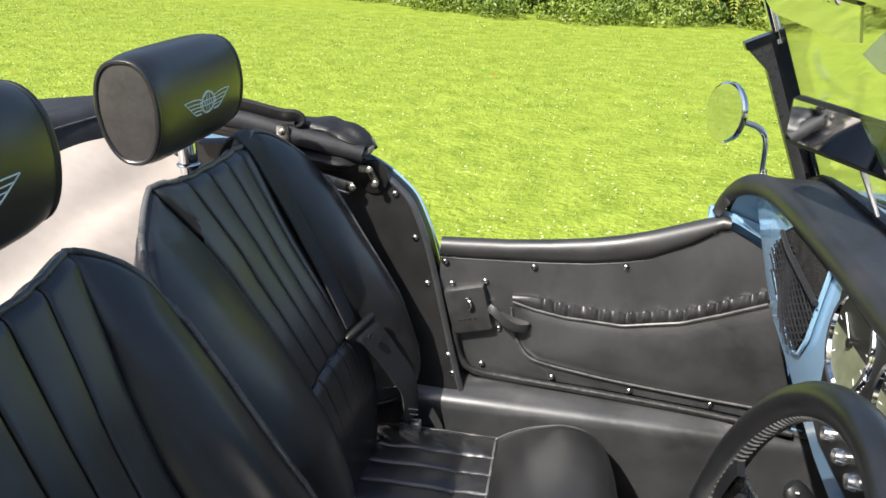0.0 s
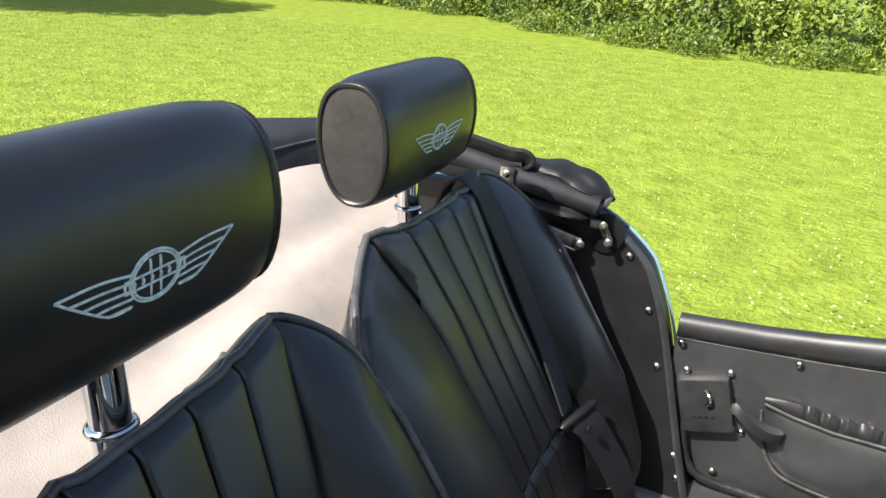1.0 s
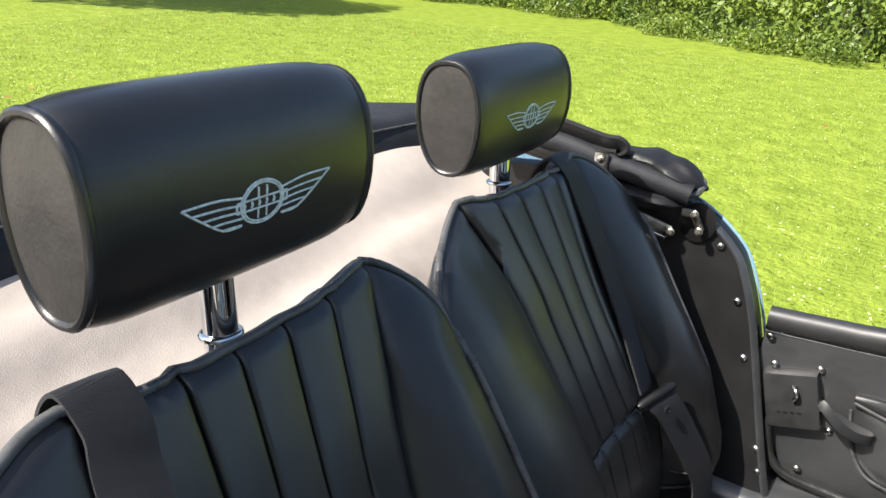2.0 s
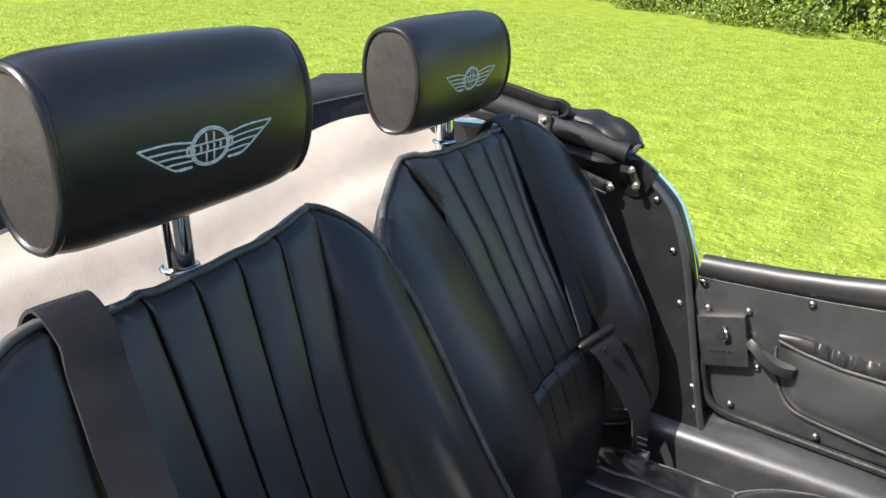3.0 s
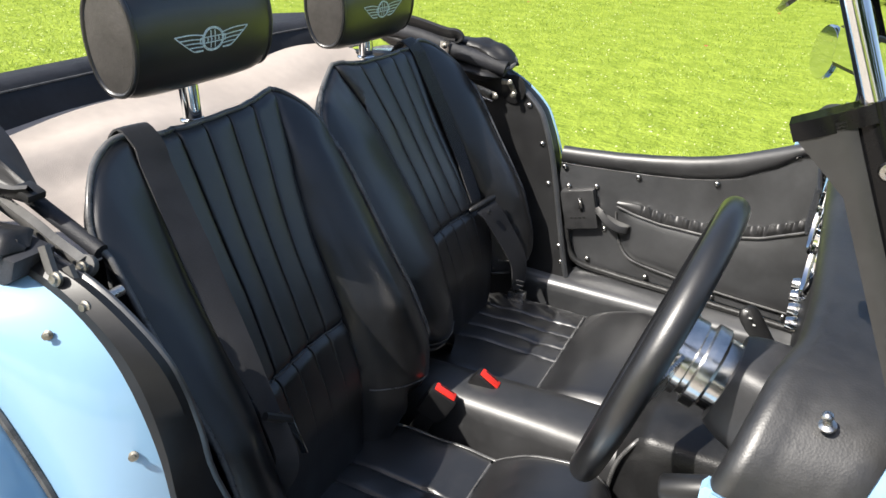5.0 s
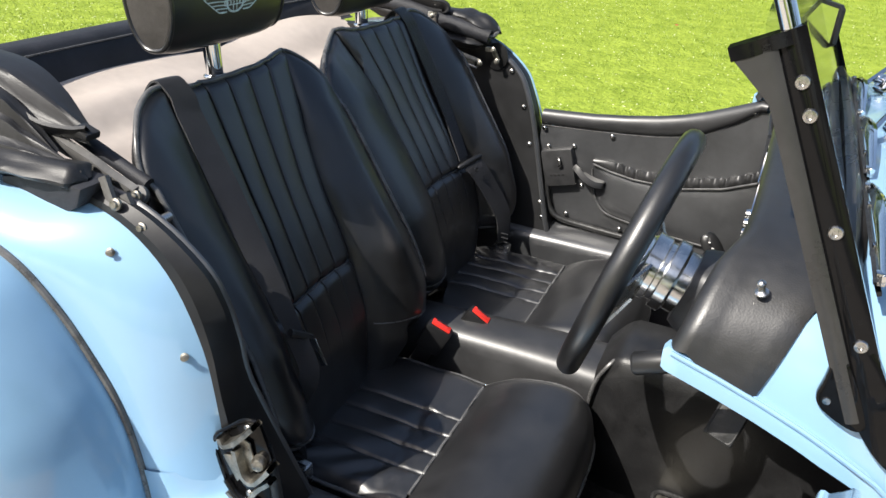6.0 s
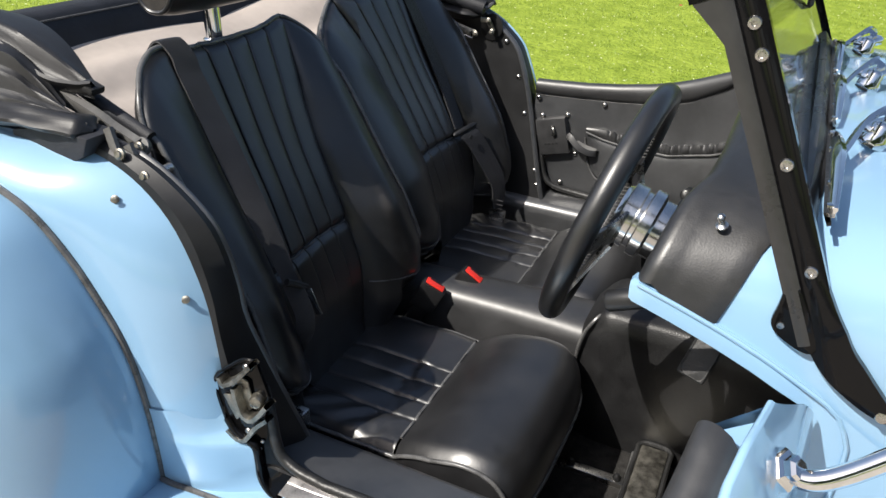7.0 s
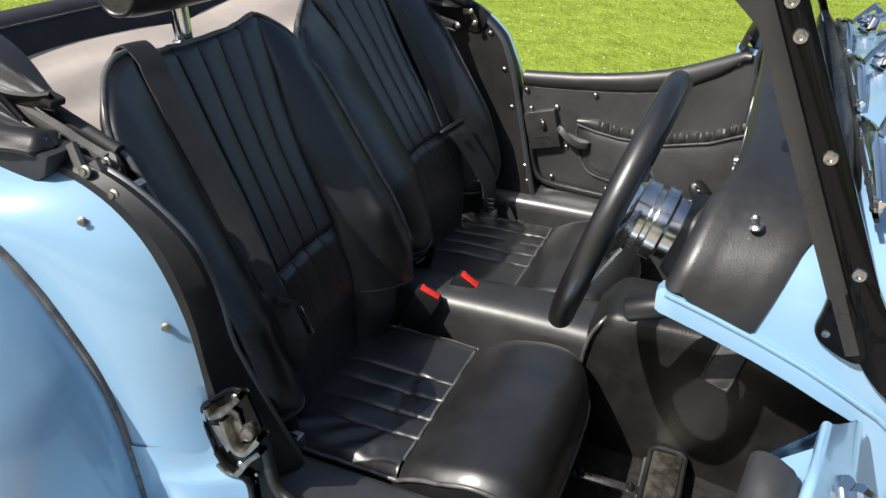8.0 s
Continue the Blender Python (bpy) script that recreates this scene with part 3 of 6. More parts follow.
def emblem(parent, dz):
    """A winged embroidered badge: feathers, ring and bars of thread."""
    bm = bmesh.new()

    def line(pts, r=0.0009):
        tube([(head_front(1.072 + 0.66 * z) + 0.0004, y, 1.072 + dz + 0.66 * z - SEAT_Z) for y, z in pts], r, 5, bm=bm)

    for s in (-1, 1):
        tip = (s * 0.070, 0.015)
        for k in range(5):
            root = (s * 0.019, 0.010 - 0.0075 * k)
            end = (s * (0.070 - 0.0085 * k), 0.015 - 0.0088 * k)
            mid = (s * (0.042 - 0.002 * k), 0.013 - 0.0082 * k + (0.0005 if k else 0.002))
            line([(p.x, p.y) for p in smooth_line([(*root, 0), (*mid, 0), (*end, 0)], 5)])
        line([(p.x, p.y) for p in smooth_line([(*tip, 0), (s * 0.058, 0.002, 0), (s * 0.036, -0.019, 0), (s * 0.020, -0.021, 0)], 5)])
    for r in (0.0205, 0.0183):
        line([(r * math.cos(a), 1.15 * r * math.sin(a)) for a in np.linspace(0, 2 * math.pi, 25)])
    for z in (0.005, -0.006):
        line([(-0.024, z), (-0.01, z), (0.01, z), (0.024, z)])
    for y in (-0.024, 0.024):
        line([(y, -0.006), (y, 0.0), (y, 0.005)])
    for y in (-0.0175, -0.0105, -0.0035, 0.0035, 0.0105, 0.0175):
        line([(y, -0.004), (y + 0.001, 0.0), (y, 0.003)], 0.0010)
    for y in (-0.004, 0.004):
        line([(y, 0.0055), (y, 0.012), (y, 0.0175)])
        line([(y, -0.0065), (y, -0.012), (y, -0.0175)])
    return part("embroidered_emblem", bm, THREAD, parent, "pale blue winged badge embroidered in thread")


def car_seat(at, label, dz, slide=0.0, head_back=0.0, flip=1, slim=0.0):
    seat = thing("car_seat", at, label, "car seat", "seats of the roadster")
    base = Vector(at)

    def p_(name, bm, mat, parent=seat, lab="", sharp=60):
        # the two seats are a mirrored pair; both sag a little towards the car's far side
        for v in bm.verts:
            if v.co.y > 0.13 and v.co.z + SEAT_Z > 0.5:
                k = max(0.0, min(1.0, (v.co.z + SEAT_Z - 0.48) / 0.22))
                v.co.y -= slim * (min(1.0, (v.co.y - 0.13) / 0.08) if slim > 0 else max(-0.35, min(1.0, (v.co.y - 0.172) / 0.055))) * (0.3 + 0.7 * k * k * (3 - 2 * k)) * lerp(v.co.z + SEAT_Z, [0.89, 0.95], [1, 0.3 if slim > 0 else 0.75])
            elif v.co.y < -0.15 and v.co.z + SEAT_Z > 0.5:
                v.co.y -= 0.4 * max(0.0, slim) * min(1.0, (-0.15 - v.co.y) / 0.06)
            v.co.y *= flip
            a, z = v.co.y - 0.132, v.co.z + SEAT_Z
            if a > 0 and z > 0.8:
                v.co.z -= 0.014 * min(1.0, a / 0.10) * lerp(z, [0.80, 0.94], [0, 1])
            if flip < 0 and z > 0.86:
                v.co.z -= 0.012 * math.exp(-((v.co.y + 0.21) / 0.05) ** 2) * lerp(z, [0.86, 0.95], [0, 1])
            b = -v.co.y - 0.19
            if b > 0 and z > 0.78:
                v.co.z += 0.005 * min(1.0, b / 0.04) * lerp(z, [0.78, 0.90], [0, 1])
        bm.transform(Matrix.Translation(base) if parent is seat else Matrix.Translation((0, 0, 0)))
        return part(name, bm, mat, parent, lab, sharp)

    upper = p_("fluted_back_panel", seat_sheet(lambda z: centre_mid(z) - centre_half(z), lambda z: centre_mid(z) + centre_half(z), PAD, 46, lumbar_z), LEATHER, lab="black leather panel with vertical flutes")
    p_("lumbar_panel", seat_sheet(lambda z: centre_mid(z) - centre_half(z), lambda z: centre_mid(z) + centre_half(z), PAD, 26, None, lumbar_z), LEATHER, lab="black fluted leather lumbar pad")
    for s in (-1, 1):
        p_("side_bolster", seat_sheet(lambda z: centre_mid(z) + s * centre_half(z), lambda z: s * half_at(z), 22, 60), LEATHER, lab="plump black leather side bolster")
    for s in (-1, 1):
        p_("bolster_seam", tube([(back_face(y, 0.500 - 0.10 * (abs(y) - 0.11)) + 0.0005, y, 0.500 - 0.10 * (abs(y) - 0.11) - SEAT_Z) for y in np.linspace(-0.028 + s * 0.128, s * 0.236, 24)], 0.0013, 5), PIPING)
    # outline, back shell and piping
    outline = [(s_y, s_z) for s_y, s_z in
               [(y, seat_low(y) + 0.004) for y in np.linspace(-0.16, -0.236, 10)] + [(-half_at(z), z) for z in np.linspace(0.55, 0.868, 14)] +
               [(HALF * math.sin(t), seat_top(HALF * math.sin(t))) for t in np.linspace(-math.pi / 2, math.pi / 2, 61)] +
               [(half_at(z), z) for z in np.linspace(0.868, 0.55, 14)] + [(y, seat_low(y) + 0.004) for y in np.linspace(0.236, 0.16, 10)]]
    edge = [(back_face(y, max(seat_low(y), min(z, seat_top(y)))), y, z - SEAT_Z) for y, z in outline]
    band = [[(e[0] - d * lerp(z, [0.5, 0.65, 0.75, 0.90, 0.96], [0.12, 0.11, 0.085, 0.045, 0.022]) + 0.004 * math.sin(math.pi * d), e[1] * (1 + 0.016 * math.sin(math.pi * d) - (0.05 + 0.16 * max(0.0, min(1.0, (z - 0.74) / 0.18)) ** 1.5) * d * d), e[2] + (0.005 * math.sin(math.pi * d) - (0.022 + 0.022 * max(0.0, min(1.0, (abs(y) - 0.11) / 0.13))) * d * d) * max(0.0, min(1.0, (z - 0.86) / 0.09)) ** 1.3) for d in np.linspace(0, 1, 6)] for e, (y, z) in zip(edge, outline)]
    p_("piping", tube([r[-1] for r in band[8:-8]], 0.0035, 8), PIPING, lab="piped rear seam of the backrest")
    p_("side_facing", grid(band), LEATHER, lab="black leather edge of the backrest")
    shell = [[(back_x(z) - lerp(z, [0.5, 0.75, 0.90, 0.96], [0.060, 0.044, 0.034, 0.030]), y, z - SEAT_Z) for z in np.linspace(0.40, seat_top(min(HALF * 0.98, abs(y) * 1.18)) - 0.030, 14)] for y in np.linspace(-HALF * 0.81, HALF * 0.81, 21)]
    p_("back_shell", grid(shell), VINYL)
    p_("piping", tube([(e[0] + 0.002, e[1] * 1.004, e[2] + 0.001) for e in edge], 0.0042, 8), PIPING, lab="piped seam round the backrest")
    p_("piping", tube([(back_face(y, lumbar_z(y)) + 0.006, y, lumbar_z(y) - SEAT_Z) for y in np.linspace(-0.148, 0.092, 60)], 0.0014, 6), PIPING)

    # cushion
    prof = [(0.15, 0.385), (0.19, 0.400), (0.24, 0.404), (0.30, 0.404), (0.36, 0.404), (0.408, 0.404)]
    nose = [(0.412, 0.404), (0.435, 0.420), (0.47, 0.438), (0.51, 0.449), (0.55, 0.453), (0.59, 0.447), (0.617, 0.428), (0.632, 0.400), (0.638, 0.362), (0.632, 0.325), (0.62, 0.30)]
    lines = (0.035, -0.015, -0.067, -0.115)

    def cushion(line, y0, y1, cols, flutes):
        L = smooth_line([(a, 0, b) for a, b in line], 14 if flutes else 6)
        out = []
        for u in cols:
            y = y0 + (y1 - y0) * u
            row = []
            for q in L:
                x, z = q.x, q.z
                half = 0.178 if flutes else 0.178 + 0.010 * min(1.0, (x - 0.41) / 0.07)
                yy = y / 0.178 * half - 0.012
                a = abs(y)
                if flutes and x > 0.17:
                    k = min(1, (x - 0.17) / 0.03)
                    for g in lines:
                        d = abs(yy - g)
                        z -= k * (0.0034 * math.exp(-(d / 0.0035) ** 2) + 0.0016 * math.exp(-(d / 0.012) ** 2))
                    pucker = math.exp(-((x - 0.365) / 0.038) ** 2) * (yy < 0.05)
                    z += min(1.0, (0.412 - x) / 0.008) * pucker * (0.0040 * noise.noise(Vector((x * 34 + yy * 30, yy * 26, 3))) + 0.0013 * noise.noise(Vector((x * 80, yy * 50, 5))))
                    z += k * 0.0050 * math.exp(-((yy + 0.150) / 0.032) ** 2) * math.sin(x * 95 - yy * 120) * max(0, noise.noise(Vector((x * 9, 3, 3))) + 0.5)
                z += 0.0025 * noise.noise(Vector((x * 16, y * 12, 7))) * (1.5 if flutes else 0.6)
                e = max(0.0, a - 0.150) / 0.028
                z -= 0.016 * (1 - math.sqrt(max(0, 1 - min(1, e * e))))
                if not flutes:
                    z -= 0.008 * (y / 0.178) ** 2 * min(1.0, (x - 0.41) / 0.07)
                    x -= 0.022 * (a / 0.178) ** 4 * max(0, (x - 0.5) / 0.14)
                row.append((x + slide, yy, z - SEAT_Z))
            out.append(row)
        return grid(out), out

    us = sorted({*np.linspace(0, 1, 45), *[(g + 0.012 + 0.178 + d) / 0.356 for g in lines for d in (-0.008, -0.005, -0.003, -0.0015, 0, 0.0015, 0.003, 0.005, 0.008)]})
    bm, rear = cushion(prof, -0.178, 0.178, us, True)
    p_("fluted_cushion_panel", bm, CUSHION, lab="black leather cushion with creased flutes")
    bm, front = cushion(nose, -0.178, 0.178, np.linspace(0, 1, 31), False)
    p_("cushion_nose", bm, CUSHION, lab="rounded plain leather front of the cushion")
    p_("piping", tube([(0.410 + slide, p[-1][1], p[-1][2] + 0.001) for p in rear][3:-3], 0.0026, 6), PIPING)
    for k in (0, -1):
        line = rear[k] + front[k]
        s = -1 if k == 0 else 1
        p_("cushion_side", grid([[q, (q[0], q[1] + s * 0.008, q[2] - 0.03 if q[2] + SEAT_Z > 0.36 else q[2]), (q[0], q[1] + s * 0.004, min(q[2], 0.29 - SEAT_Z))] for q in line]), LEATHER)
        p_("piping", tube([(q[0], q[1] + s * 0.003, q[2] + 0.001) for q in line[:-8]], 0.0038, 8), PIPING)
    low = int(len(front[0]) * 0.80)
    p_("piping", tube([(p[low][0] + 0.001, p[low][1], p[low][2]) for p in front], 0.0030, 8), PIPING, lab="piped lower seam of the cushion front")
    p_("seat_base", box(0.16 + slide, 0.59 + slide, -0.178, 0.160, 0.0, 0.10, 0.01), CARPET)

    # headrest on one chrome post
    ys = [-0.130, -0.1285, -0.126, -0.122, -0.116, -0.106, -0.094, -0.08, -0.065, -0.05, -0.025, 0, 0.025, 0.05, 0.065, 0.08, 0.094, 0.106, 0.116, 0.122, 0.126, 0.1285, 0.130]

    def swell(y):
        t = max(0.0, abs(y) - 0.092) / 0.038
        return 1.018 - 0.045 * (max(0.0, abs(y) - 0.035) / 0.095) ** 2 - 0.10 * (1 - math.sqrt(max(0.0, 1 - t * t)))

    bm = grid([head_ring(y, swell(y), dz) for y in ys], close_v=True)
    bm.transform(Matrix.Translation((-head_back, 0, 0)))
    head = p_("headrest", bm, LEATHER, lab="black leather headrest")
    head_m = Matrix.Translation(base - Vector((head_back, 0, 0)))
    for s in (-1, 1):
        rings = [head_ring(s * (0.1285 + 0.005 * math.sin(math.pi / 2 * (1 - k))), max(k, 0.001), dz) for k in (0.884, 0.86, 0.74, 0.5, 0.25, 0.001)]
        bm = grid(rings, close_v=True)
        bm.transform(head_m)
        part("end_cap", bm, LEATHER_CAP, head, "grained brown-black end panel")
        bm = tube(head_ring(s * 0.1285, 0.890, dz), 0.0040, 9, closed=True)
        bm.transform(head_m)
        part("piping", bm, LEATHER, head, "thick rolled leather edge")
    em = emblem(head, dz)
    em.data.transform(head_m)
    bm = lathe([(0.014, 0.0), (0.014, 0.14)], aim((-0.040 - head_back * 0.5, 0.0, 0.905 - SEAT_Z), (-0.06, 0, 1)), 20)
    p_("post", bm, CHROME, lab="chrome headrest post")
    p_("post_collar", lathe([(0.018, 0.0), (0.018, 0.003), (0.0145, 0.005)], aim((-0.043 - head_back * 0.5, 0.0, 0.950 - SEAT_Z), (-0.06, 0, 1)), 20), CHROME)
    return seat


NEAR_SEAT, FAR_SEAT = (0.0, -0.2715, SEAT_Z), (-0.022, 0.2530, SEAT_Z)
car_seat(NEAR_SEAT, "black fluted leather driver's seat with winged headrest badge", 0.0, slim=0.030)
car_seat(FAR_SEAT, "black fluted leather passenger seat slid further back", -0.024, 0.017, 0.024, -1, -0.030)


def on_seat(at, y, z, lift=0.006):
    """A place on the backrest of the seat at that pose."""
    zz = min(z, seat_top(y) - 0.001)
    flip = -1 if at[1] > 0 else 1
    x = max(back_face(flip * (y + d), min(zz, seat_top(y + d) - 0.001), False) - 0.3 * abs(d) for d in (-0.02, -0.01, 0.0, 0.01, 0.02))
    return Vector((at[0] + x + lift, at[1] + y, z))


def seat_belt(at, s, tongue_z):
    """A lap and shoulder belt over the outer shoulder of a seat."""
    belt = thing("seat_belt", (at[0], at[1] + s * 0.2, SEAT_Z), "black webbing seat belt hanging over the seat's shoulder", "seat belt", "belts of the two seats")
    top = 0.126 if s < 0 else 0.112
    low_y = 0.176 if s < 0 else 0.120
    zt = seat_top(top)
    pts = [Vector((at[0] - 0.062, at[1] + s * top, 0.86)), Vector((at[0] - 0.058, at[1] + s * top, zt - 0.050)), Vector((at[0] - 0.050, at[1] + s * top, zt - 0.018)), Vector((at[0] - 0.036, at[1] + s * top, zt + 0.004)), Vector((at[0] - 0.020, at[1] + s * top, zt + 0.010))]
    n = 16
    for i in range(n + 1):
        v = i / n
        z = zt - 0.010 + (tongue_z - zt + 0.010) * v
        y = s * (top + (low_y - top) * math.sin(min(1, v * 1.2) * math.pi / 2))
        pts.append(on_seat(at, y, z, 0.009 + 0.006 * math.sin(math.pi * v)))
    line = smooth_line(pts, 3)
    width = [lerp(k / len(line), [0, 0.3, 0.5, 0.8, 1], [0.045, 0.045, 0.044, 0.034, 0.022] if s < 0 else [0.046, 0.046, 0.046, 0.046, 0.046]) for k in range(len(line))]
    part("shoulder_strap", ribbon(line, [(lerp(k / len(line), [0, 0.35, 0.7, 1], [0.0, 0.1, 0.7, 0.9]) * (s < 0), 1, 0.05 * s) for k in range(len(line))], width), WEBBING, belt, "slack black shoulder webbing")
    tip = pts[-1]
    end = Vector((at[0] + 0.235, at[1] + s * 0.205, 0.43))
    if s < 0:
        low = smooth_line([tip, tip + Vector((0.03, -0.01, -0.06)), Vector((at[0] + 0.215, at[1] + s * 0.19, 0.50)), end], 6)
        part("lap_strap", ribbon(low, (1, 0.5, 0.2), 0.03), WEBBING, belt)
        part("guide", tube([tip + Vector((0.004, -0.018, 0.012)), tip + Vector((0.012, 0, 0)), tip + Vector((0.016, 0.016, -0.012))], 0.006, 8), PLASTIC, belt, "black plastic belt guide")
        part("tongue", box(-0.006, 0.006, -0.001, 0.001, -0.045, 0.0, 0.0005, Matrix.Translation(tip + Vector((0.026, 0.006, -0.006))) @ Matrix.Rotation(radians(-25), 4, "Y")), CHROME, belt, "bright steel belt tongue")
    else:
        g0, g1 = Vector((0.139, 0.334, 0.634)), Vector((0.171, 0.398, 0.654))
        mid = (g0 + g1) / 2
        part("guide", tube([g0, g0.lerp(g1, 0.08), mid, g0.lerp(g1, 0.92), g1], [0.004, 0.007, 0.0075, 0.007, 0.004], 10), PLASTIC, belt, "black plastic belt guide")
        end = Vector((0.240, 0.417, 0.432))
        low = smooth_line([mid, mid + Vector((0.020, 0.010, -0.020)), Vector((0.200, 0.397, 0.575)), Vector((0.232, 0.420, 0.505)), end + Vector((0, 0, 0.02)), end], 6)
        n = len(low)
        part("lap_strap", ribbon(low, [(0.40, 0.85, 0.30 - 0.5 * k / n) for k in range(n)], [lerp(k / n, [0, 0.5, 0.8, 1], [0.050, 0.050, 0.040, 0.028]) for k in range(n)]), WEBBING, belt, "twisted black lap webbing")
        part("stud", lathe([(0.006, 0), (0.006, 0.002), (0.0035, 0.003), (0.002, 0.0015), (0, 0.0015)], aim(mid + Vector((0.020, -0.004, -0.014)), (1, -0.5, 0.35)), 14), PLASTIC, belt)
    for k in range(4):
        part("stitching", box(-0.014, 0.014, -0.0008, 0.0008, -0.0014, 0.0014, 0.0004, Matrix.Translation(end + Vector((0.002, -0.006 - 0.001 * k, 0.012 * k - 0.01)))), WEBBING, belt)
    part("anchor", box(end.x - 0.02, end.x + 0.02, end.y - 0.012, end.y + 0.012, 0.385, 0.425, 0.004), STEEL, belt, "steel belt anchor")
    return belt


seat_belt(NEAR_SEAT, -1, 0.645)
seat_belt(FAR_SEAT, 1, 0.646)


def buckle(at, way):
    """A belt buckle with its red button."""
    b = thing("belt_buckle", (at[0], at[1], 0.40), "black belt buckle with a red release button", "belt buckle", "buckles beside the tunnel")
    m = aim(at, way)
    part("housing", box(-0.014, 0.014, -0.026, 0.026, -0.06, 0.0, 0.005, m), PLASTIC, b)
    part("release_button", box(-0.009, 0.009, -0.020, 0.020, -0.004, 0.004, 0.002, m), RED, b, "red release button")
    part("slot", box(0.004, 0.007, -0.014, 0.014, 0.0, 0.0046, 0.0005, m), PLASTIC, b)
    part("stalk", box(-0.006, 0.006, -0.016, 0.016, -0.12, -0.055, 0.003, m), PLASTIC, b)


buckle((0.293, -0.072, 0.469), (0.45, 0.1, 0.9))
buckle((0.345, 0.006, 0.468), (0.55, 0.05, 0.85))

# ---- tunnel and footwell ----
rows = []
for x in np.linspace(-0.2, 0.62, 30):
    w = 0.058 + 0.012 * max(0, (x - 0.3) / 0.3)
    h = 0.452 + 0.012 * max(0, min(1, (x - 0.2) / 0.3))
    rows.append([(x, w * c, 0.22 if abs(c) > 0.999 and q == 0 else h - 0.05 + 0.05 * q) for c, q in [(-1.0, 0), (-1, 0.2), (-0.93, 0.6), (-0.7, 0.88), (-0.35, 0.98), (0, 1.0), (0.35, 0.98), (0.7, 0.88), (0.93, 0.6), (1, 0.2), (1.0, 0)]])
tunnel = part("tunnel", grid(rows), PADDING, car, "black leather-covered transmission tunnel")
rows = []
for x in list(np.linspace(0.60, 0.66, 6)) + list(np.linspace(0.70, 1.40, 14)):
    k = min(1, (x - 0.60) / 0.05)
    w = 0.072 + 0.014 * k + 0.16 * max(0, x - 0.80)
    h = 0.475 + 0.045 * math.sin(k * math.pi / 2)
    rows.append([(x, w * c * 1.0, 0.22 if q < 0 else h - 0.09 + 0.09 * q) for c, q in [(-1.0, -1), (-1.0, 0), (-0.98, 0.55), (-0.92, 0.85), (-0.78, 0.97), (0, 1.0), (0.78, 0.97), (0.92, 0.85), (0.98, 0.55), (1.0, 0), (1.0, -1)]])
cover = part("gearbox_cover", grid(rows), COVER, car, "black leather gearbox cover with piped edge")
part("piping", tube(smooth_line([(0.600, -0.080, 0.27), (0.598, -0.080, 0.34), (0.598, -0.080, 0.40), (0.605, -0.082, 0.455), (0.622, -0.075, 0.492), (0.640, -0.045, 0.508), (0.645, 0.0, 0.512)], 5), 0.0035, 8), PIPING, cover)
part("gaiter_ring", tube([(0.80 + 0.035 * math.cos(a), -0.01 + 0.035 * math.sin(a), 0.524) for a in np.linspace(0, 2 * math.pi, 20)][:-1], 0.006, 8, closed=True), RUBBER, cover)
part("seat_runner", box(0.585, 0.745, -0.190, -0.170, 0.225, 0.236, 0.002), STEEL, car, "steel seat runner on the carpet")
part("carpet_binding", tube(smooth_line([(0.60, -0.50, 0.228), (0.68, -0.495, 0.230), (0.742, -0.45, 0.231), (0.744, -0.30, 0.231), (0.744, -0.15, 0.231), (0.742, -0.092, 0.233)], 5), 0.005, 8), PIPING, floor_pan, "black bound carpet edge")
member = part("cross_member", box(0.752, 0.804, -0.55, -0.098, 0.225, 0.268, 0.006), TARNISH, car, "dull polished floor cross member")
part("member_ridge", tube(smooth_line([(0.748, -0.40, 0.262), (0.748, -0.14, 0.262), (0.750, -0.096, 0.264), (0.778, -0.090, 0.266), (0.806, -0.096, 0.264), (0.808, -0.14, 0.262), (0.808, -0.40, 0.262)], 5), 0.005, 8), RUBBER, member)
for x, y in ((0.64, -0.18), (0.728, -0.18)):
    part("floor_stud", lathe([(0.008, 0), (0.008, 0.006), (0.004, 0.012), (0, 0.013)], aim((x, y, 0.236), (0, 0, 1)), 12), PLASTIC, floor_pan)
pad_u, pad_v = Vector((0.034, -0.007, -0.007)).normalized(), Vector((0.036, 0.024, 0.046)).normalized()
pad_v = (pad_v - pad_u * pad_u.dot(pad_v)).normalized()
pedal_m = Matrix.Translation((0.822, -0.385, 0.677)) @ Matrix((pad_u, pad_v, pad_u.cross(pad_v))).transposed().to_4x4()
pedal = part("pedal", box(-0.019, 0.019, -0.032, 0.040, -0.004, 0.004, 0.0035, pedal_m, seg=3), RUBBER, car, "grey rubber pedal pad")
part("pad_edge", tube([pedal_m @ Vector((0.0165 * math.copysign(abs(math.cos(a)) ** 0.3, math.cos(a)), -0.0295 + 0.029 * (1 + math.copysign(abs(math.sin(a)) ** 0.3, math.sin(a))), 0.0042)) for a in np.linspace(0, 2 * math.pi, 33)[:-1]], 0.0008, 5, closed=True), RUBBER, pedal)
part("pedal_arm", tube(smooth_line([(0.835, -0.370, 0.70), (0.88, -0.35, 0.74), (0.96, -0.33, 0.78), (1.05, -0.32, 0.80)], 4), 0.007, 8), PLASTIC, pedal)


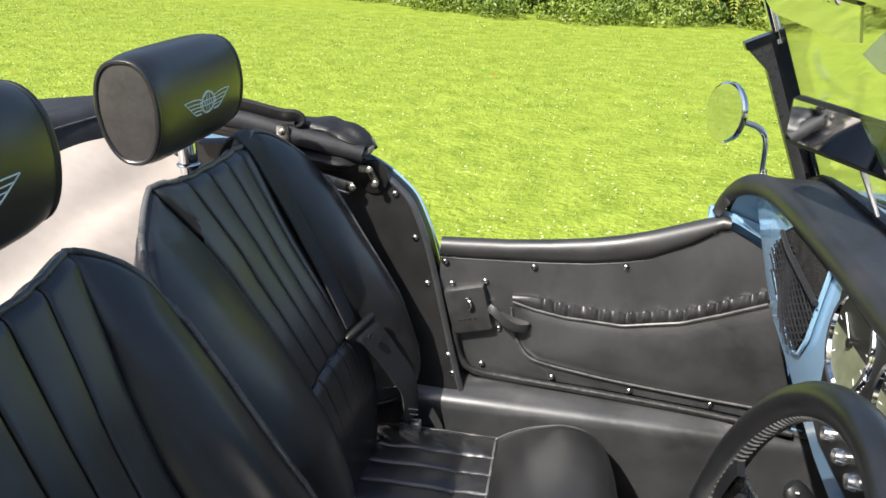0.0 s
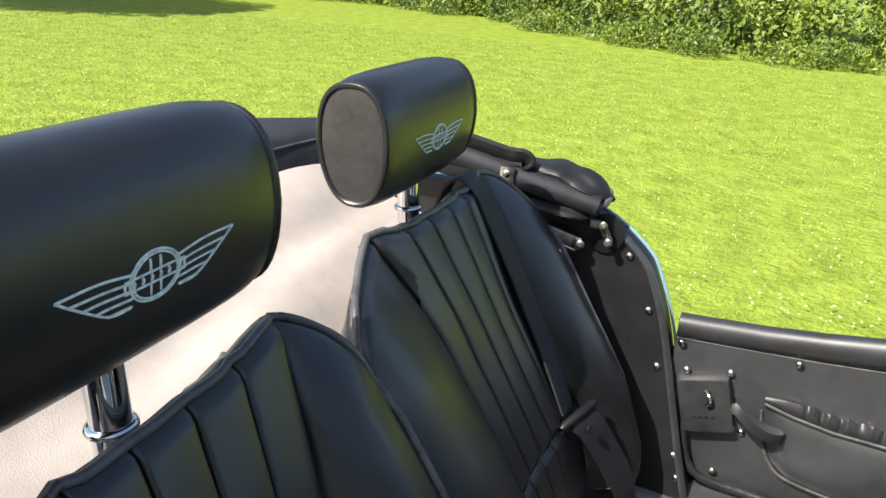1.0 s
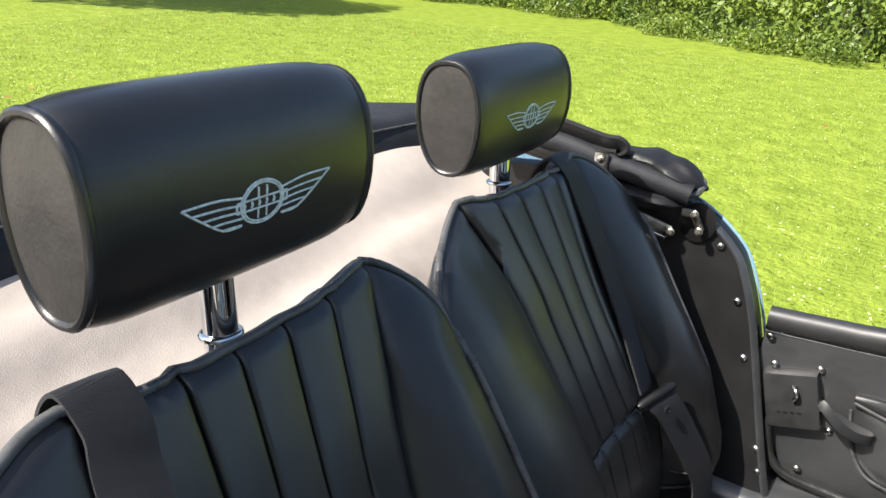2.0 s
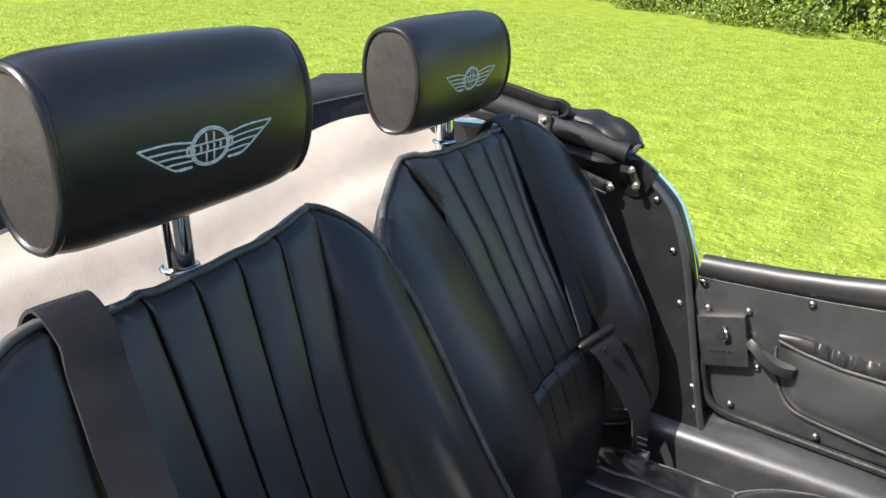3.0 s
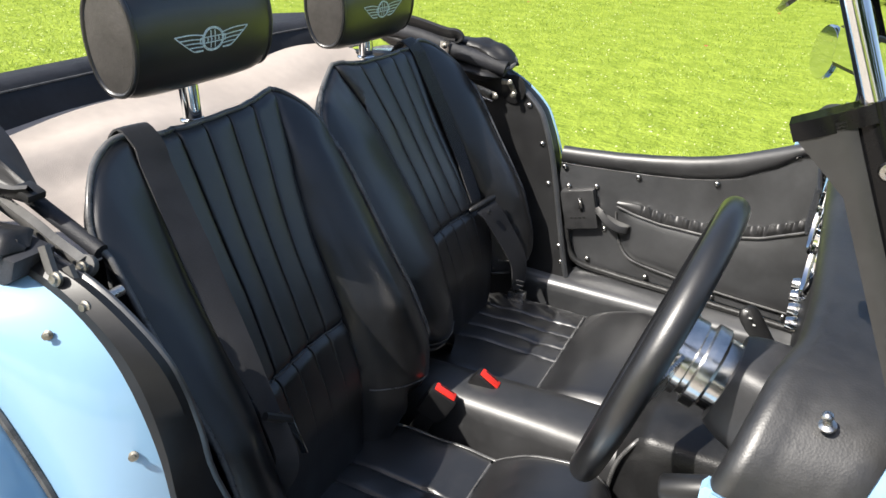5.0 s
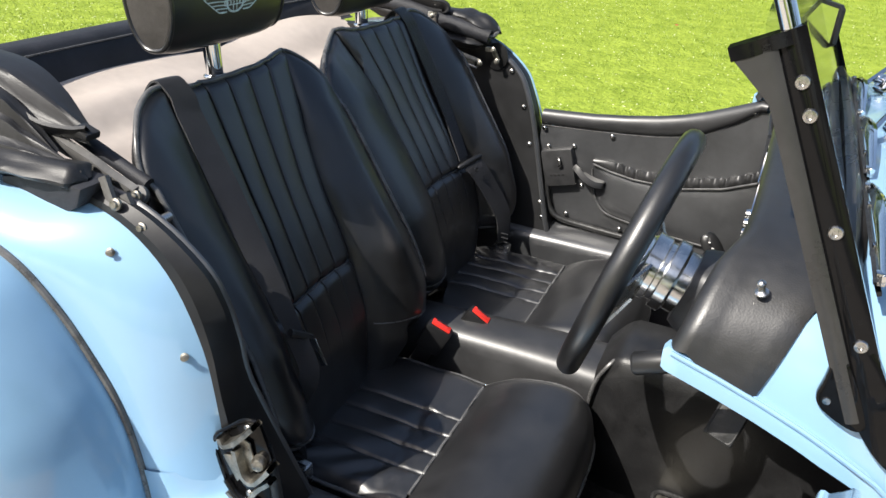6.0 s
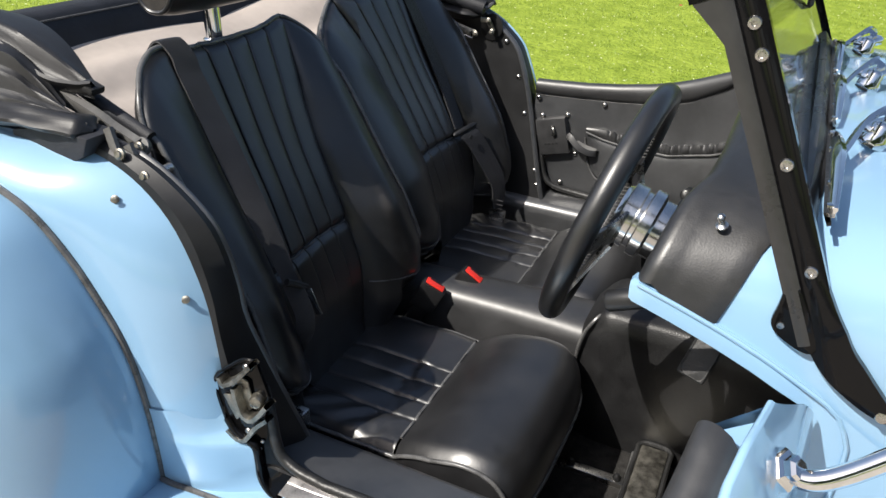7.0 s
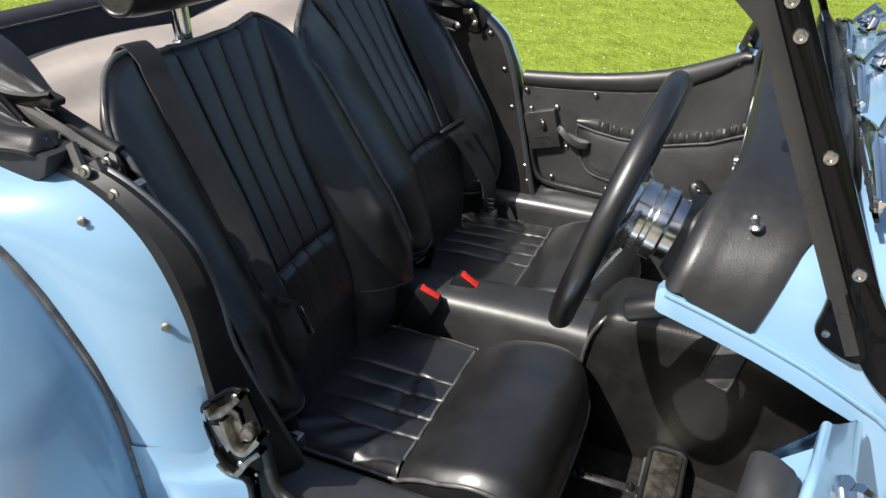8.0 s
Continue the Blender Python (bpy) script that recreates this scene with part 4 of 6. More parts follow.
# ---- doors ----
def door(closed, m):
    """One door of the far side in its closed place, or its mirror image swung open."""
    s = 1

    def w(p):
        return m @ Vector(p)

    def q(name, bm, mat, parent=None, lab="", sharp=50):
        bm.transform(m)
        return part(name, bm, mat, parent or car, lab, sharp)

    def x_end(z):
        if not closed:
            return lerp(z, [0.46, 0.70, 0.775, 0.80, 0.826, 0.86], [0.860, 0.835, 0.815, 0.805, 0.790, 0.765])
        return lerp(z, [0.46, 0.516, 0.665, 0.805, 0.83, 0.86], [0.945, 0.938, 0.884, 0.834, 0.815, 0.77])

    def crown(x):
        return door_top(x) if closed else lerp(x, [0.70, 0.76, 0.79, 0.846, 0.95], [door_top(0.70), 0.853, 0.850, 0.838, 0.838])

    def front_x(z):
        """The shut line at the front of the outer skin."""
        if closed:
            return x_end(max(z, 0.47)) + 0.004
        return lerp(z, [0.60, 0.70, 0.755, 0.77, 0.80, 0.82, 0.832, 0.838], [0.950, 0.955, 0.964, 0.962, 0.924, 0.885, 0.860, 0.850])

    def skin_y(x, z):
        d = max(0.0, crown(x) - z)
        if closed:
            return door_y(x, z) + 0.028 + 0.014 * min(1.0, max(0.0, d - 0.012) / 0.10) ** 0.6
        return 0.623 - 0.175 * max(0.0, x - 0.265) ** 2 - 0.02 * max(0.0, x - 0.265) + 0.052 * (1 - math.exp(-d / 0.065)) - 0.03 * d

    def seam_z(x):
        return door_top(x) - lerp(x, [0.25, 0.40, 0.55, 0.65, 0.72, 0.77], [0.039, 0.041, 0.049, 0.054, 0.042, 0.022])

    rows = []
    for u in np.linspace(0, 1, 44):
        row = []
        for v in np.linspace(0, 1, 16):
            x = 0.258 + 0.55 * u
            for _ in range(4):
                top = min(seam_z(x), lerp(x, [0.76, 0.83, 0.95], [0.90, 0.822, 0.765]))
                z = 0.456 + (top - 0.456) * v
                x = 0.258 + (x_end(z) - 0.258) * u
            row.append((x, door_y(x, z) - 0.003 * math.sin(math.pi * v) + 0.0015 * noise.noise(Vector((x * 9, z * 9, 2))), z))
        rows.append(row)
    panel = q("door", grid(rows), VINYL, lab="closed door trimmed in black vinyl" if closed else "open door trimmed in black vinyl")
    # padded top roll
    xs = np.linspace(0.258, 0.772 if closed else 0.766, 40)
    roll = []
    for x in xs:
        zt = door_top(x)
        yy = door_y(x, zt)
        hgt = zt - seam_z(x)
        ring = []
        for k in range(13):
            a = math.pi * (-0.5 + k / 12)
            ring.append((x, yy + 0.008 - 0.019 * max(0.0, math.cos(a)) ** 0.8, zt - hgt / 2 + hgt / 2 * math.sin(a)))
        ring += [(x, yy + 0.020, zt - 0.004), (x, yy + 0.029, zt - 0.014)]
        roll.append(ring)
    q("padded_top", grid(roll), PADDING, panel, "padded black leather top edge")
    q("seam", tube([(x, door_y(x, seam_z(x)) + 0.001, seam_z(x) - 0.001) for x in xs], 0.0022, 6), PIPING, panel)
    # outer skin and ends
    skin, drop = [], 0.012 if closed else 0.0
    for u in np.linspace(0, 1, 40):
        row = []
        for v in np.linspace(0, 1, 24):
            x = 0.256 + 0.55 * u
            for _ in range(5):
                z = 0.38 + (crown(x) - drop - 0.38) * (1 - (1 - v) ** 2)
                x = 0.256 + (front_x(z) - 0.256) * u
            row.append((x, skin_y(x, z), z))
        if not closed:
            x, y, z = row[-1]
            row += [(x, y - 0.003, z + 0.0008), (x, y - 0.006, z - 0.001), (x, y - 0.0075, z - 0.005), (x, y - 0.008, z - 0.012)]
        skin.append(row)
    q("outer_skin", grid(skin), BLUE, panel, "light blue painted outer skin")
    q("door_end", grid([[(0.257, door_y(0.257, z), z), (0.257, door_y(0.257, z) + 0.036, z)] for z in np.linspace(0.42, door_top(0.257) - 0.01, 8)]), BLACKGLOSS, panel)
    q("door_end", grid([[(x_end(z) + 0.001, door_y(x_end(z), z), z), (front_x(z) - 0.001, skin_y(front_x(z), z) - 0.001, z)] for z in np.linspace(0.42, 0.845 if closed else 0.836, 24)]), BLUE, panel)
    if closed:
        q("door_cap", grid([[(x, door_y(x, door_top(x)) - 0.006, door_top(x) - 0.004), (x, door_y(x, door_top(x)) + 0.012, door_top(x) - 0.001), (x, door_y(x, door_top(x)) + 0.028, door_top(x) - 0.010)] for x in np.linspace(0.770, 0.835, 10)]), BLUE, panel)
    else:
        q("door_cap", grid([[(0.74 + 0.042 * k, door_y(0.74 + 0.042 * k, 0.84) + 0.004, 0.826 + 0.006 * k), (0.74 + 0.085 * k, skin_y(0.74 + 0.085 * k, 0.86) - 0.004, 0.834 - 0.002 * k)] for k in np.linspace(0, 1, 6)]), BLUE, panel)
    q("door_foot", grid([[(x, door_y(x, 0.456), 0.456), (x, door_y(x, 0.456) + 0.036, 0.44)] for x in np.linspace(0.258, 0.94, 20)]), BLACKGLOSS, panel)
    # map pocket with a gathered elastic top
    px = [0.405, 0.45, 0.51, 0.62, 0.722, 0.79, 0.86]
    pz = [0.626, 0.615, 0.608, 0.610, 0.638, 0.672, 0.712]
    bx = [0.405, 0.415, 0.435, 0.465, 0.55, 0.636, 0.76, 0.90]
    bz = [0.610, 0.560, 0.520, 0.500, 0.489, 0.483, 0.481, 0.484]
    rows = []
    for u in np.linspace(0, 1, 54):
        row = []
        for v in np.linspace(0.001, 0.999, 12):
            x = 0.406 + 0.47 * u
            for _ in range(3):
                z = lerp(x, bx, bz) + (lerp(x, px, pz) - lerp(x, bx, bz)) * v
                x = 0.406 + (min(x_end(z) - 0.004, 0.93) - 0.406) * u
            row.append((x, door_y(x, z) - 0.004 - 0.010 * math.sin(math.pi * v) ** 0.4 * min(1, u * 12), z))
        rows.append(row)
    pocket = q("map_pocket", grid(rows), VINYL, panel, "black vinyl map pocket")
    q("piping", tube([(x, door_y(x, z) - 0.007, z) for x, z in [(v.x, v.z) for v in smooth_line([(a, 0, b) for a, b in zip(bx, bz)], 5)]], 0.0026, 6), PIPING, pocket)
    q("piping", tube([(x, door_y(x, lerp(x, px, pz)) - 0.012, lerp(x, px, pz)) for x in np.linspace(0.407, 0.855, 40)], 0.0026, 6), PIPING, pocket)
    ph, rows = 0.0, []
    for x in np.linspace(0.406, 0.855, 420):
        t = (x - 0.406) / 0.449
        ph += (0.26 + 0.19 * noise.noise(Vector((x * 34, 0, 0)))) * (1 if t > 0.12 else 0.25)
        amp = 0.0052 * min(1, 0.1 + t * 6) * (0.8 + 0.5 * noise.noise(Vector((x * 60, 5, 0))))
        b = lerp(x, px, pz)
        h = 0.027 * min(1, 0.45 + t * 5) + 0.0022 * math.sin(ph + 0.6) * min(1, t * 8)
        fold = math.sin(ph) + 0.35 * math.sin(2 * ph + 1.0)
        rows.append([(x + 0.0015 * math.sin(ph * 0.5) * v, door_y(x, b) - 0.010 - amp * fold * (0.25 + 0.75 * v) * (0.75 + 0.25 * math.sin(5 * v + ph * 0.37)) - 0.004 * math.sin(math.pi * v), b + h * v) for v in np.linspace(0, 1, 9)] + [(x, door_y(x, b) - 0.004, b + h - 0.002)])
    q("gathered_top", grid(rows), PADDING, pocket, "gathered elastic leather pocket top", 80)
    # rivets
    for x, z in [(0.268, 0.690), (0.442, 0.701), (0.611, 0.728), (0.751, 0.826), (0.354, 0.475), (0.498, 0.468), (0.651, 0.466), (0.803, 0.470), (0.284, 0.645), (0.350, 0.658), (0.384, 0.560)]:
        bm = lathe(RIVET, aim((x, door_y(x, z) - 0.004, z), (0, -1, 0)), 12)
        q("rivet", bm, STEEL, panel)
    # lock box with its catch and pull strap
    bm = box(-0.041, 0.041, -0.016, 0.016, -0.048, 0.048, 0.007, Matrix.Translation((0.322, 0.572, 0.600)) @ Matrix.Rotation(radians(-15), 4, "Y"))
    q("lock_box", bm, LOCK, panel, "black pressed-steel door lock box")
    q("catch_slot", box(-0.0035, 0.0035, -0.0006, 0.0006, -0.016, 0.016, 0.0005, Matrix.Translation((0.326, 0.5555, 0.616)) @ Matrix.Rotation(radians(-15), 4, "Y")), RUBBER, panel)
    q("catch", tube(smooth_line([(0.318, 0.556, 0.629), (0.325, 0.547, 0.626), (0.328, 0.546, 0.617), (0.324, 0.550, 0.607)], 4), 0.0026, 6), STEEL, panel)
    q("pull_strap", ribbon(smooth_line([(0.362, 0.560, 0.612), (0.374, 0.554, 0.606), (0.395, 0.548, 0.590), (0.418, 0.548, 0.580), (0.438, 0.553, 0.578), (0.442, 0.559, 0.579), (0.436, 0.563, 0.581), (0.412, 0.567, 0.584), (0.385, 0.571, 0.592)], 4), (0.15, 0.5, 1), 0.015, 0.0011), PLASTIC, panel, "black leather pull strap")
    q("strap_clip", box(-0.006, 0.006, -0.004, 0.004, -0.008, 0.008, 0.002, Matrix.Translation((0.366, 0.562, 0.606))), STEEL, panel)
    for k in range(4):
        q("marking", box(-0.003, 0.003, -0.0006, 0.0006, -0.002, 0.002, 0.0004, Matrix.Translation((0.307 + 0.010 * k, 0.5555, 0.578 + 0.0025 * k))), RUBBER, panel)
    for x, z in ((0.372, 0.600), (0.300, 0.540)):
        q("screw", lathe(RIVET, aim((x, 0.576, z), (0, -1, 0)), 10), STEEL, panel)
    return panel


door(True, Matrix())
# draught seal round the far opening
part("draught_seal", tube(smooth_line([(0.297, 0.568, 0.555), (0.300, 0.566, 0.520), (0.315, 0.563, 0.482), (0.345, 0.562, 0.463), (0.42, 0.564, 0.455), (0.60, 0.554, 0.451), (0.80, 0.533, 0.450), (0.95, 0.505, 0.449)], 6), 0.0075, 10), RUBBER, car, "black rubber draught seal")
# the near door, swung open on its front hinges
hinge = Matrix.Translation((0.931, -0.584, 0)) @ Matrix.Rotation(radians(68), 4, "Z") @ Matrix.Translation((-0.946, 0.553, 0))
near_door = door(False, hinge @ Matrix.Diagonal((1, -1, 1, 1)))
part("draught_seal", tube(smooth_line([(0.276, -0.604, 0.575), (0.290, -0.608, 0.525), (0.297, -0.611, 0.490), (0.308, -0.613, 0.466), (0.333, -0.616, 0.455), (0.367, -0.619, 0.452), (0.42, -0.620, 0.452), (0.60, -0.604, 0.452), (0.95, -0.52, 0.452)], 6), 0.0085, 10), RUBBER, car, "black rubber draught seal")


def tread_y(x):
    return -door_y(x, 0.5) - sill_out(x, -1) - 0.010


part("tread_strip", grid([[(x, tread_y(x), 0.449), (x, tread_y(x) - 0.010, 0.4475), (x, tread_y(x) - 0.0115, 0.4462), (x, tread_y(x) - 0.013, 0.4472), (x, tread_y(x) - 0.034, 0.444)] for x in np.linspace(0.332, 1.0, 34)]), TREAD, car, "worn grey metal tread on the sill")
part("tread_edge", grid([[(x, tread_y(x) - 0.034, 0.4465), (x, tread_y(x) - 0.040, 0.446), (x, tread_y(x) - 0.043, 0.440), (x, tread_y(x) - 0.043, 0.40)] for x in np.linspace(0.346, 1.0, 34)]), TARNISH, car, "scuffed aluminium sill edge")
# black shut face of the door post, sweeping into the sill
shut_out = smooth_line([(0.228, -0.6245, 0.506), (0.248, -0.6245, 0.490), (0.266, -0.6245, 0.478), (0.273, -0.6245, 0.452), (0.277, -0.6245, 0.424), (0.288, -0.628, 0.412), (0.310, -0.640, 0.412)], 4)
shut_in = smooth_line([(0.280, -0.604, 0.560), (0.289, -0.607, 0.525), (0.296, -0.610, 0.492), (0.303, -0.612, 0.470), (0.312, -0.613, 0.458), (0.322, -0.616, 0.452), (0.335, -0.620, 0.449)], 4)
shut_face = part("shut_face", grid([[a.lerp(b, k) for k in np.linspace(0, 1, 5)] for a, b in zip(shut_out, shut_in)]), BLACKGLOSS, car, "glossy black shut face of the door post")
for p in ((0.280, -0.6195, 0.488), (0.276, -0.6205, 0.474)):
    rivet(p, (0.4, -1, 0.3), shut_face, 0.5)

# striker on the near door post
flat_xz = Matrix(((1, 0, 0, 0), (0, 0, -1, 0), (0, 1, 0, 0), (0, 0, 0, 1)))
rim = [(0.209, 0.570), (0.212, 0.582), (0.219, 0.592), (0.232, 0.603), (0.258, 0.626), (0.268, 0.632), (0.285, 0.634), (0.303, 0.579), (0.292, 0.537), (0.250, 0.489), (0.238, 0.488), (0.230, 0.494)]
striker = part("door_striker", plate(rim, 0.006, Matrix.Translation((0, -0.620, 0)) @ flat_xz, 0.002), BLACKGLOSS, car, "black striker plate with worn steel claws")
part("plate_rim", tube([(x, -0.626, z) for x, z in [rim[-1]] + rim[:7]], 0.0034, 8), BLACKGLOSS, striker)
part("claw", ribbon(smooth_line(list(map(Vector, [(0.232, -0.634, 0.600), (0.240, -0.634, 0.589), (0.263, -0.634, 0.607), (0.288, -0.634, 0.637)])), 2), (0, 1, 0), 0.020, 0.003), TARNISH, striker, "worn steel claw")
part("claw", ribbon(smooth_line(list(map(Vector, [(0.256, -0.634, 0.590), (0.262, -0.634, 0.560), (0.270, -0.634, 0.545), (0.286, -0.634, 0.546), (0.310, -0.634, 0.578)])), 2), (0, 1, 0), 0.022, 0.003), TARNISH, striker, "worn steel claw")
part("claw_web", plate([(0.238, 0.590), (0.262, 0.604), (0.274, 0.600), (0.280, 0.560), (0.270, 0.547), (0.258, 0.560)], 0.003, Matrix.Translation((0, -0.629, 0)) @ flat_xz, 0.001), TARNISH, striker)
part("claw_web", plate([(0.226, 0.560), (0.240, 0.564), (0.252, 0.530), (0.246, 0.522)], 0.003, Matrix.Translation((0, -0.627, 0)) @ flat_xz, 0.001), TARNISH, striker)
part("striker_pin", lathe([(0.010, 0), (0.010, 0.010), (0.008, 0.014), (0.004, 0.015), (0, 0.015)], aim((0.285, -0.626, 0.573), (0.3, -1, 0.1)), 16), TARNISH, striker)
part("striker_foot", ribbon(smooth_line(list(map(Vector, [(0.230, -0.628, 0.500), (0.246, -0.628, 0.489), (0.262, -0.628, 0.494), (0.279, -0.626, 0.521), (0.301, -0.626, 0.544)])), 3), (0, 1, 0), 0.016, 0.003), TARNISH, striker)
for x, z in ((0.268, 0.622), (0.222, 0.576), (0.262, 0.508)):
    part("screw", lathe(RIVET, aim((x, -0.624, z - 0.004), (0, -1, 0)), 12), STEEL, striker)

# the quarter's foot below the striker, with its black moulding
corner = [(0.222, 0.514), (0.234, 0.497), (0.251, 0.488), (0.268, 0.479), (0.272, 0.454), (0.274, 0.424), (0.285, 0.404), (0.303, 0.394), (0.345, 0.386)]
foot_rows = [[(p.x + (0.128 - p.x) * v, -max(0.6265, side_y(v, p.z) + 0.003), p.z) for v in np.linspace(0, 1, 10)] for p in smooth_line([(0.212, 0, 0.535)] + [(x, 0, z) for x, z in corner] + [(0.352, 0, 0.372)], 4)]
foot_panel = part("quarter_foot", grid(foot_rows), BLUE, car)
part("moulding", tube(smooth_line([(x + 0.006, -0.628, z + 0.003) for x, z in corner], 4), 0.0065, 10), BLACKGLOSS, foot_panel, "glossy black door-opening moulding")

# hood studs on the near quarter
for x, y, z in ((0.098, -0.646, 0.836), (0.187, -0.637, 0.708)):
    part("hood_stud", lathe([(0.0055, 0), (0.0055, 0.001), (0.003, 0.002), (0.003, 0.005), (0.0042, 0.0065), (0.0, 0.008)], aim((x, y, z), (0.55, -1, 0.35)), 14), TARNISH, car)

# ---- scuttle, dash and windscreen ----
def arch(u):
    """Half section of the scuttle: u from -1 (near side) to 1; gives y and height."""
    a = abs(u)
    pts = [(0, 0.966), (0.2, 0.963), (0.36, 0.956), (0.44, 0.948), (0.49, 0.936), (0.53, 0.912), (0.553, 0.880), (0.560, 0.845)]
    p = smooth_line([(y, 0, z) for y, z in pts], 4)
    k = a * (len(p) - 1)
    i = min(int(k), len(p) - 2)
    c = p[i].lerp(p[i + 1], k - i)
    return math.copysign(c.x, u), c.z


def arch_at(u, x):
    """The scuttle's section at x, with its lower edge on the side rail."""
    y, z = arch(u)
    k = max(0.0, (abs(u) - 0.72) / 0.28)
    return y, z + (side_low(x) - 0.845) * k * k


def cowl_rear(u):
    return lerp(abs(u), [0, 0.286, 0.43, 0.57, 0.714, 0.857, 1], [0.790, 0.788, 0.782, 0.766, 0.756, 0.748, 0.742])


def side_low(x):
    return lerp(x, [0.70, 0.75, 0.789, 0.832, 0.874, 0.91, 0.947, 0.962, 1.05], [0.873, 0.859, 0.847, 0.832, 0.815, 0.798, 0.779, 0.766, 0.715])


US = np.linspace(-1, 1, 61)
rows = []
for u in US:
    y, z = arch(u)
    x0, x1 = cowl_rear(u), lerp(abs(u), [0, 0.45, 0.58, 0.714, 0.857, 1], [0.905, 0.898, 0.880, 0.857, 0.843, 0.829])
    row = []
    out = Vector((0, y * 0.25, 1)).normalized() if abs(u) < 0.75 else Vector((0, math.copysign(0.4 + (abs(u) - 0.75) * 3.2, u), 1 - (abs(u) - 0.75) * 2)).normalized()
    z = arch_at(u, x0)[1]
    for a in np.linspace(math.pi * 1.35, math.pi / 2, 9):
        row.append(Vector((x0 + 0.018 + 0.019 * math.cos(a), y, z)) + out * (0.019 * math.sin(a) - 0.010))
    for v in np.linspace(0.15, 1, 8):
        x = x0 + 0.018 + (x1 - x0 - 0.018) * v
        lift = 0.006 if v < 0.95 else 0.003
        row.append(Vector((x, y, arch_at(u, x)[1])) + out * lift)
    rows.append(row)
cowl = part("dash_cowl", grid(rows), DASH, car, "padded black leather dash cowl")
for s in (-1, 1):
    part("hood_stud", lathe([(0.0065, 0), (0.0065, 0.002), (0.0035, 0.004), (0.0028, 0.009), (0.0042, 0.0115), (0.0042, 0.014), (0.0024, 0.016), (0, 0.0165)], aim((0.812, s * 0.529, 0.928), (-0.2, s * 0.35, 0.9)), 14), STEEL, cowl)
rows = []
for v in np.linspace(0, 1, 12):
    row = []
    for u in US:
        y, z = arch(u)
        x = cowl_rear(u) + 0.03 + (1.02 - cowl_rear(u) - 0.03) * v
        k = 1 - 0.10 * max(0, x - 0.9)
        zz = arch_at(u, x)[1] - 0.02 * max(0, x - 0.85)
        row.append((x, y * k, zz))
    rows.append(row)
scuttle = part("scuttle", grid(rows), BLUE, car, "light blue painted scuttle")
for s in (-1, 1):
    # painted rail below the scuttle side, ending in a round turn down to the hinge post
    top = [Vector((x, s * (0.562 - 0.01 * max(0, x - 0.8)), side_low(x))) for x in np.linspace(0.742, 0.958, 16)]
    rail = [[p + Vector((0, -s * 0.012, 0.004)), p + Vector((0, s * 0.001, 0.003)), p + Vector((0, s * 0.004, -0.004)), p + Vector((0.001, s * 0.004, -0.023)), p + Vector((0.001, -s * 0.003, -0.027)), p + Vector((0, -s * 0.014, -0.026))] for p in top]
    rail.insert(0, [top[0] + (q - top[0] - Vector((0, 0, -0.012))) * 0.72 + Vector((-0.004, 0, -0.012)) for q in rail[0]])
    for k in range(4):
        rail[-1 - k] = [q - Vector((0, s * 0.0016 * (4 - k), 0)) for q in rail[-1 - k]]
    side = part("scuttle_rail", grid(rail, close_v=True), BLUE, scuttle)
    part("rail_bead", tube([p + Vector((0.004, s * 0.0045, -0.001)) for p in top] + [Vector((x, s * 0.565, z)) for x, z in ((0.972, 0.752), (0.979, 0.735), (0.981, 0.710), (0.979, 0.65), (0.975, 0.55), (0.97, 0.42))], 0.0026, 6), BLUE, side)
    post = [[(x, s * (0.561 - 0.02 * max(0, x - 1.1)), z) for z in np.linspace(0.35, side_low(x) + (0.003 if x > 0.95 else -0.004), 8)] for x in [0.938, 0.955, 0.97, 0.985, 1.0, 1.05, 1.2, 1.4, 1.6]]
    part("hinge_panel", grid(post), BLUE, scuttle)
    part("kick_panel", grid([[(x, s * (0.535 if x > 0.97 else 0.553), z) for z in np.linspace(0.22, side_low(min(x, 1.0)) - 0.035, 6)] for x in (0.945, 0.955, 0.97, 0.985, 1.2, 1.46)]), VINYL, car, "black trimmed footwell side")

# facia
facia = part("facia", plate([(-0.53, 0.91), (-0.50, 0.82), (-0.40, 0.775), (-0.20, 0.735), (-0.05, 0.730), (0.03, 0.736), (0.10, 0.750), (0.17, 0.766), (0.28, 0.785), (0.355, 0.813), (0.42, 0.848), (0.50, 0.89), (0.53, 0.91), (0.40, 0.940), (0.20, 0.950), (-0.20, 0.950), (-0.40, 0.940)], 0.018, Matrix.Translation((0.799, 0, 0)) @ Matrix(((0, 0, 1, 0), (1, 0, 0, 0), (0, 1, 0, 0), (0, 0, 0, 1))), 0.004), BLUE, car, "light blue painted facia")
part("dash_under", box(0.84, 1.40, -0.50, 0.50, 0.80, 0.82, 0.004), CARPET, car)
to_facia = Matrix(((0, 0, 1, 0), (1, 0, 0, 0), (0, 1, 0, 0), (0, 0, 0, 1)))
MOUTH = [(0.255, 0.950), (0.300, 0.922), (0.333, 0.885), (0.331, 0.866), (0.279, 0.832), (0.203, 0.809), (0.160, 0.804), (0.143, 0.812), (0.127, 0.842), (0.119, 0.889), (0.108, 0.945), (0.125, 0.953)]
# No hole is cut; a dark plate paints the shade inside the opening.
part("mouth_shade_plate", plate(MOUTH, 0.003, Matrix.Translation((0.7945, 0, 0)) @ to_facia), CARPET, facia, "dark plate standing in for the shade of the glovebox mouth")
part("mouth_rim", tube([(0.795, y, z) for y, z in MOUTH], 0.003, 6, closed=True), BLUE, facia)
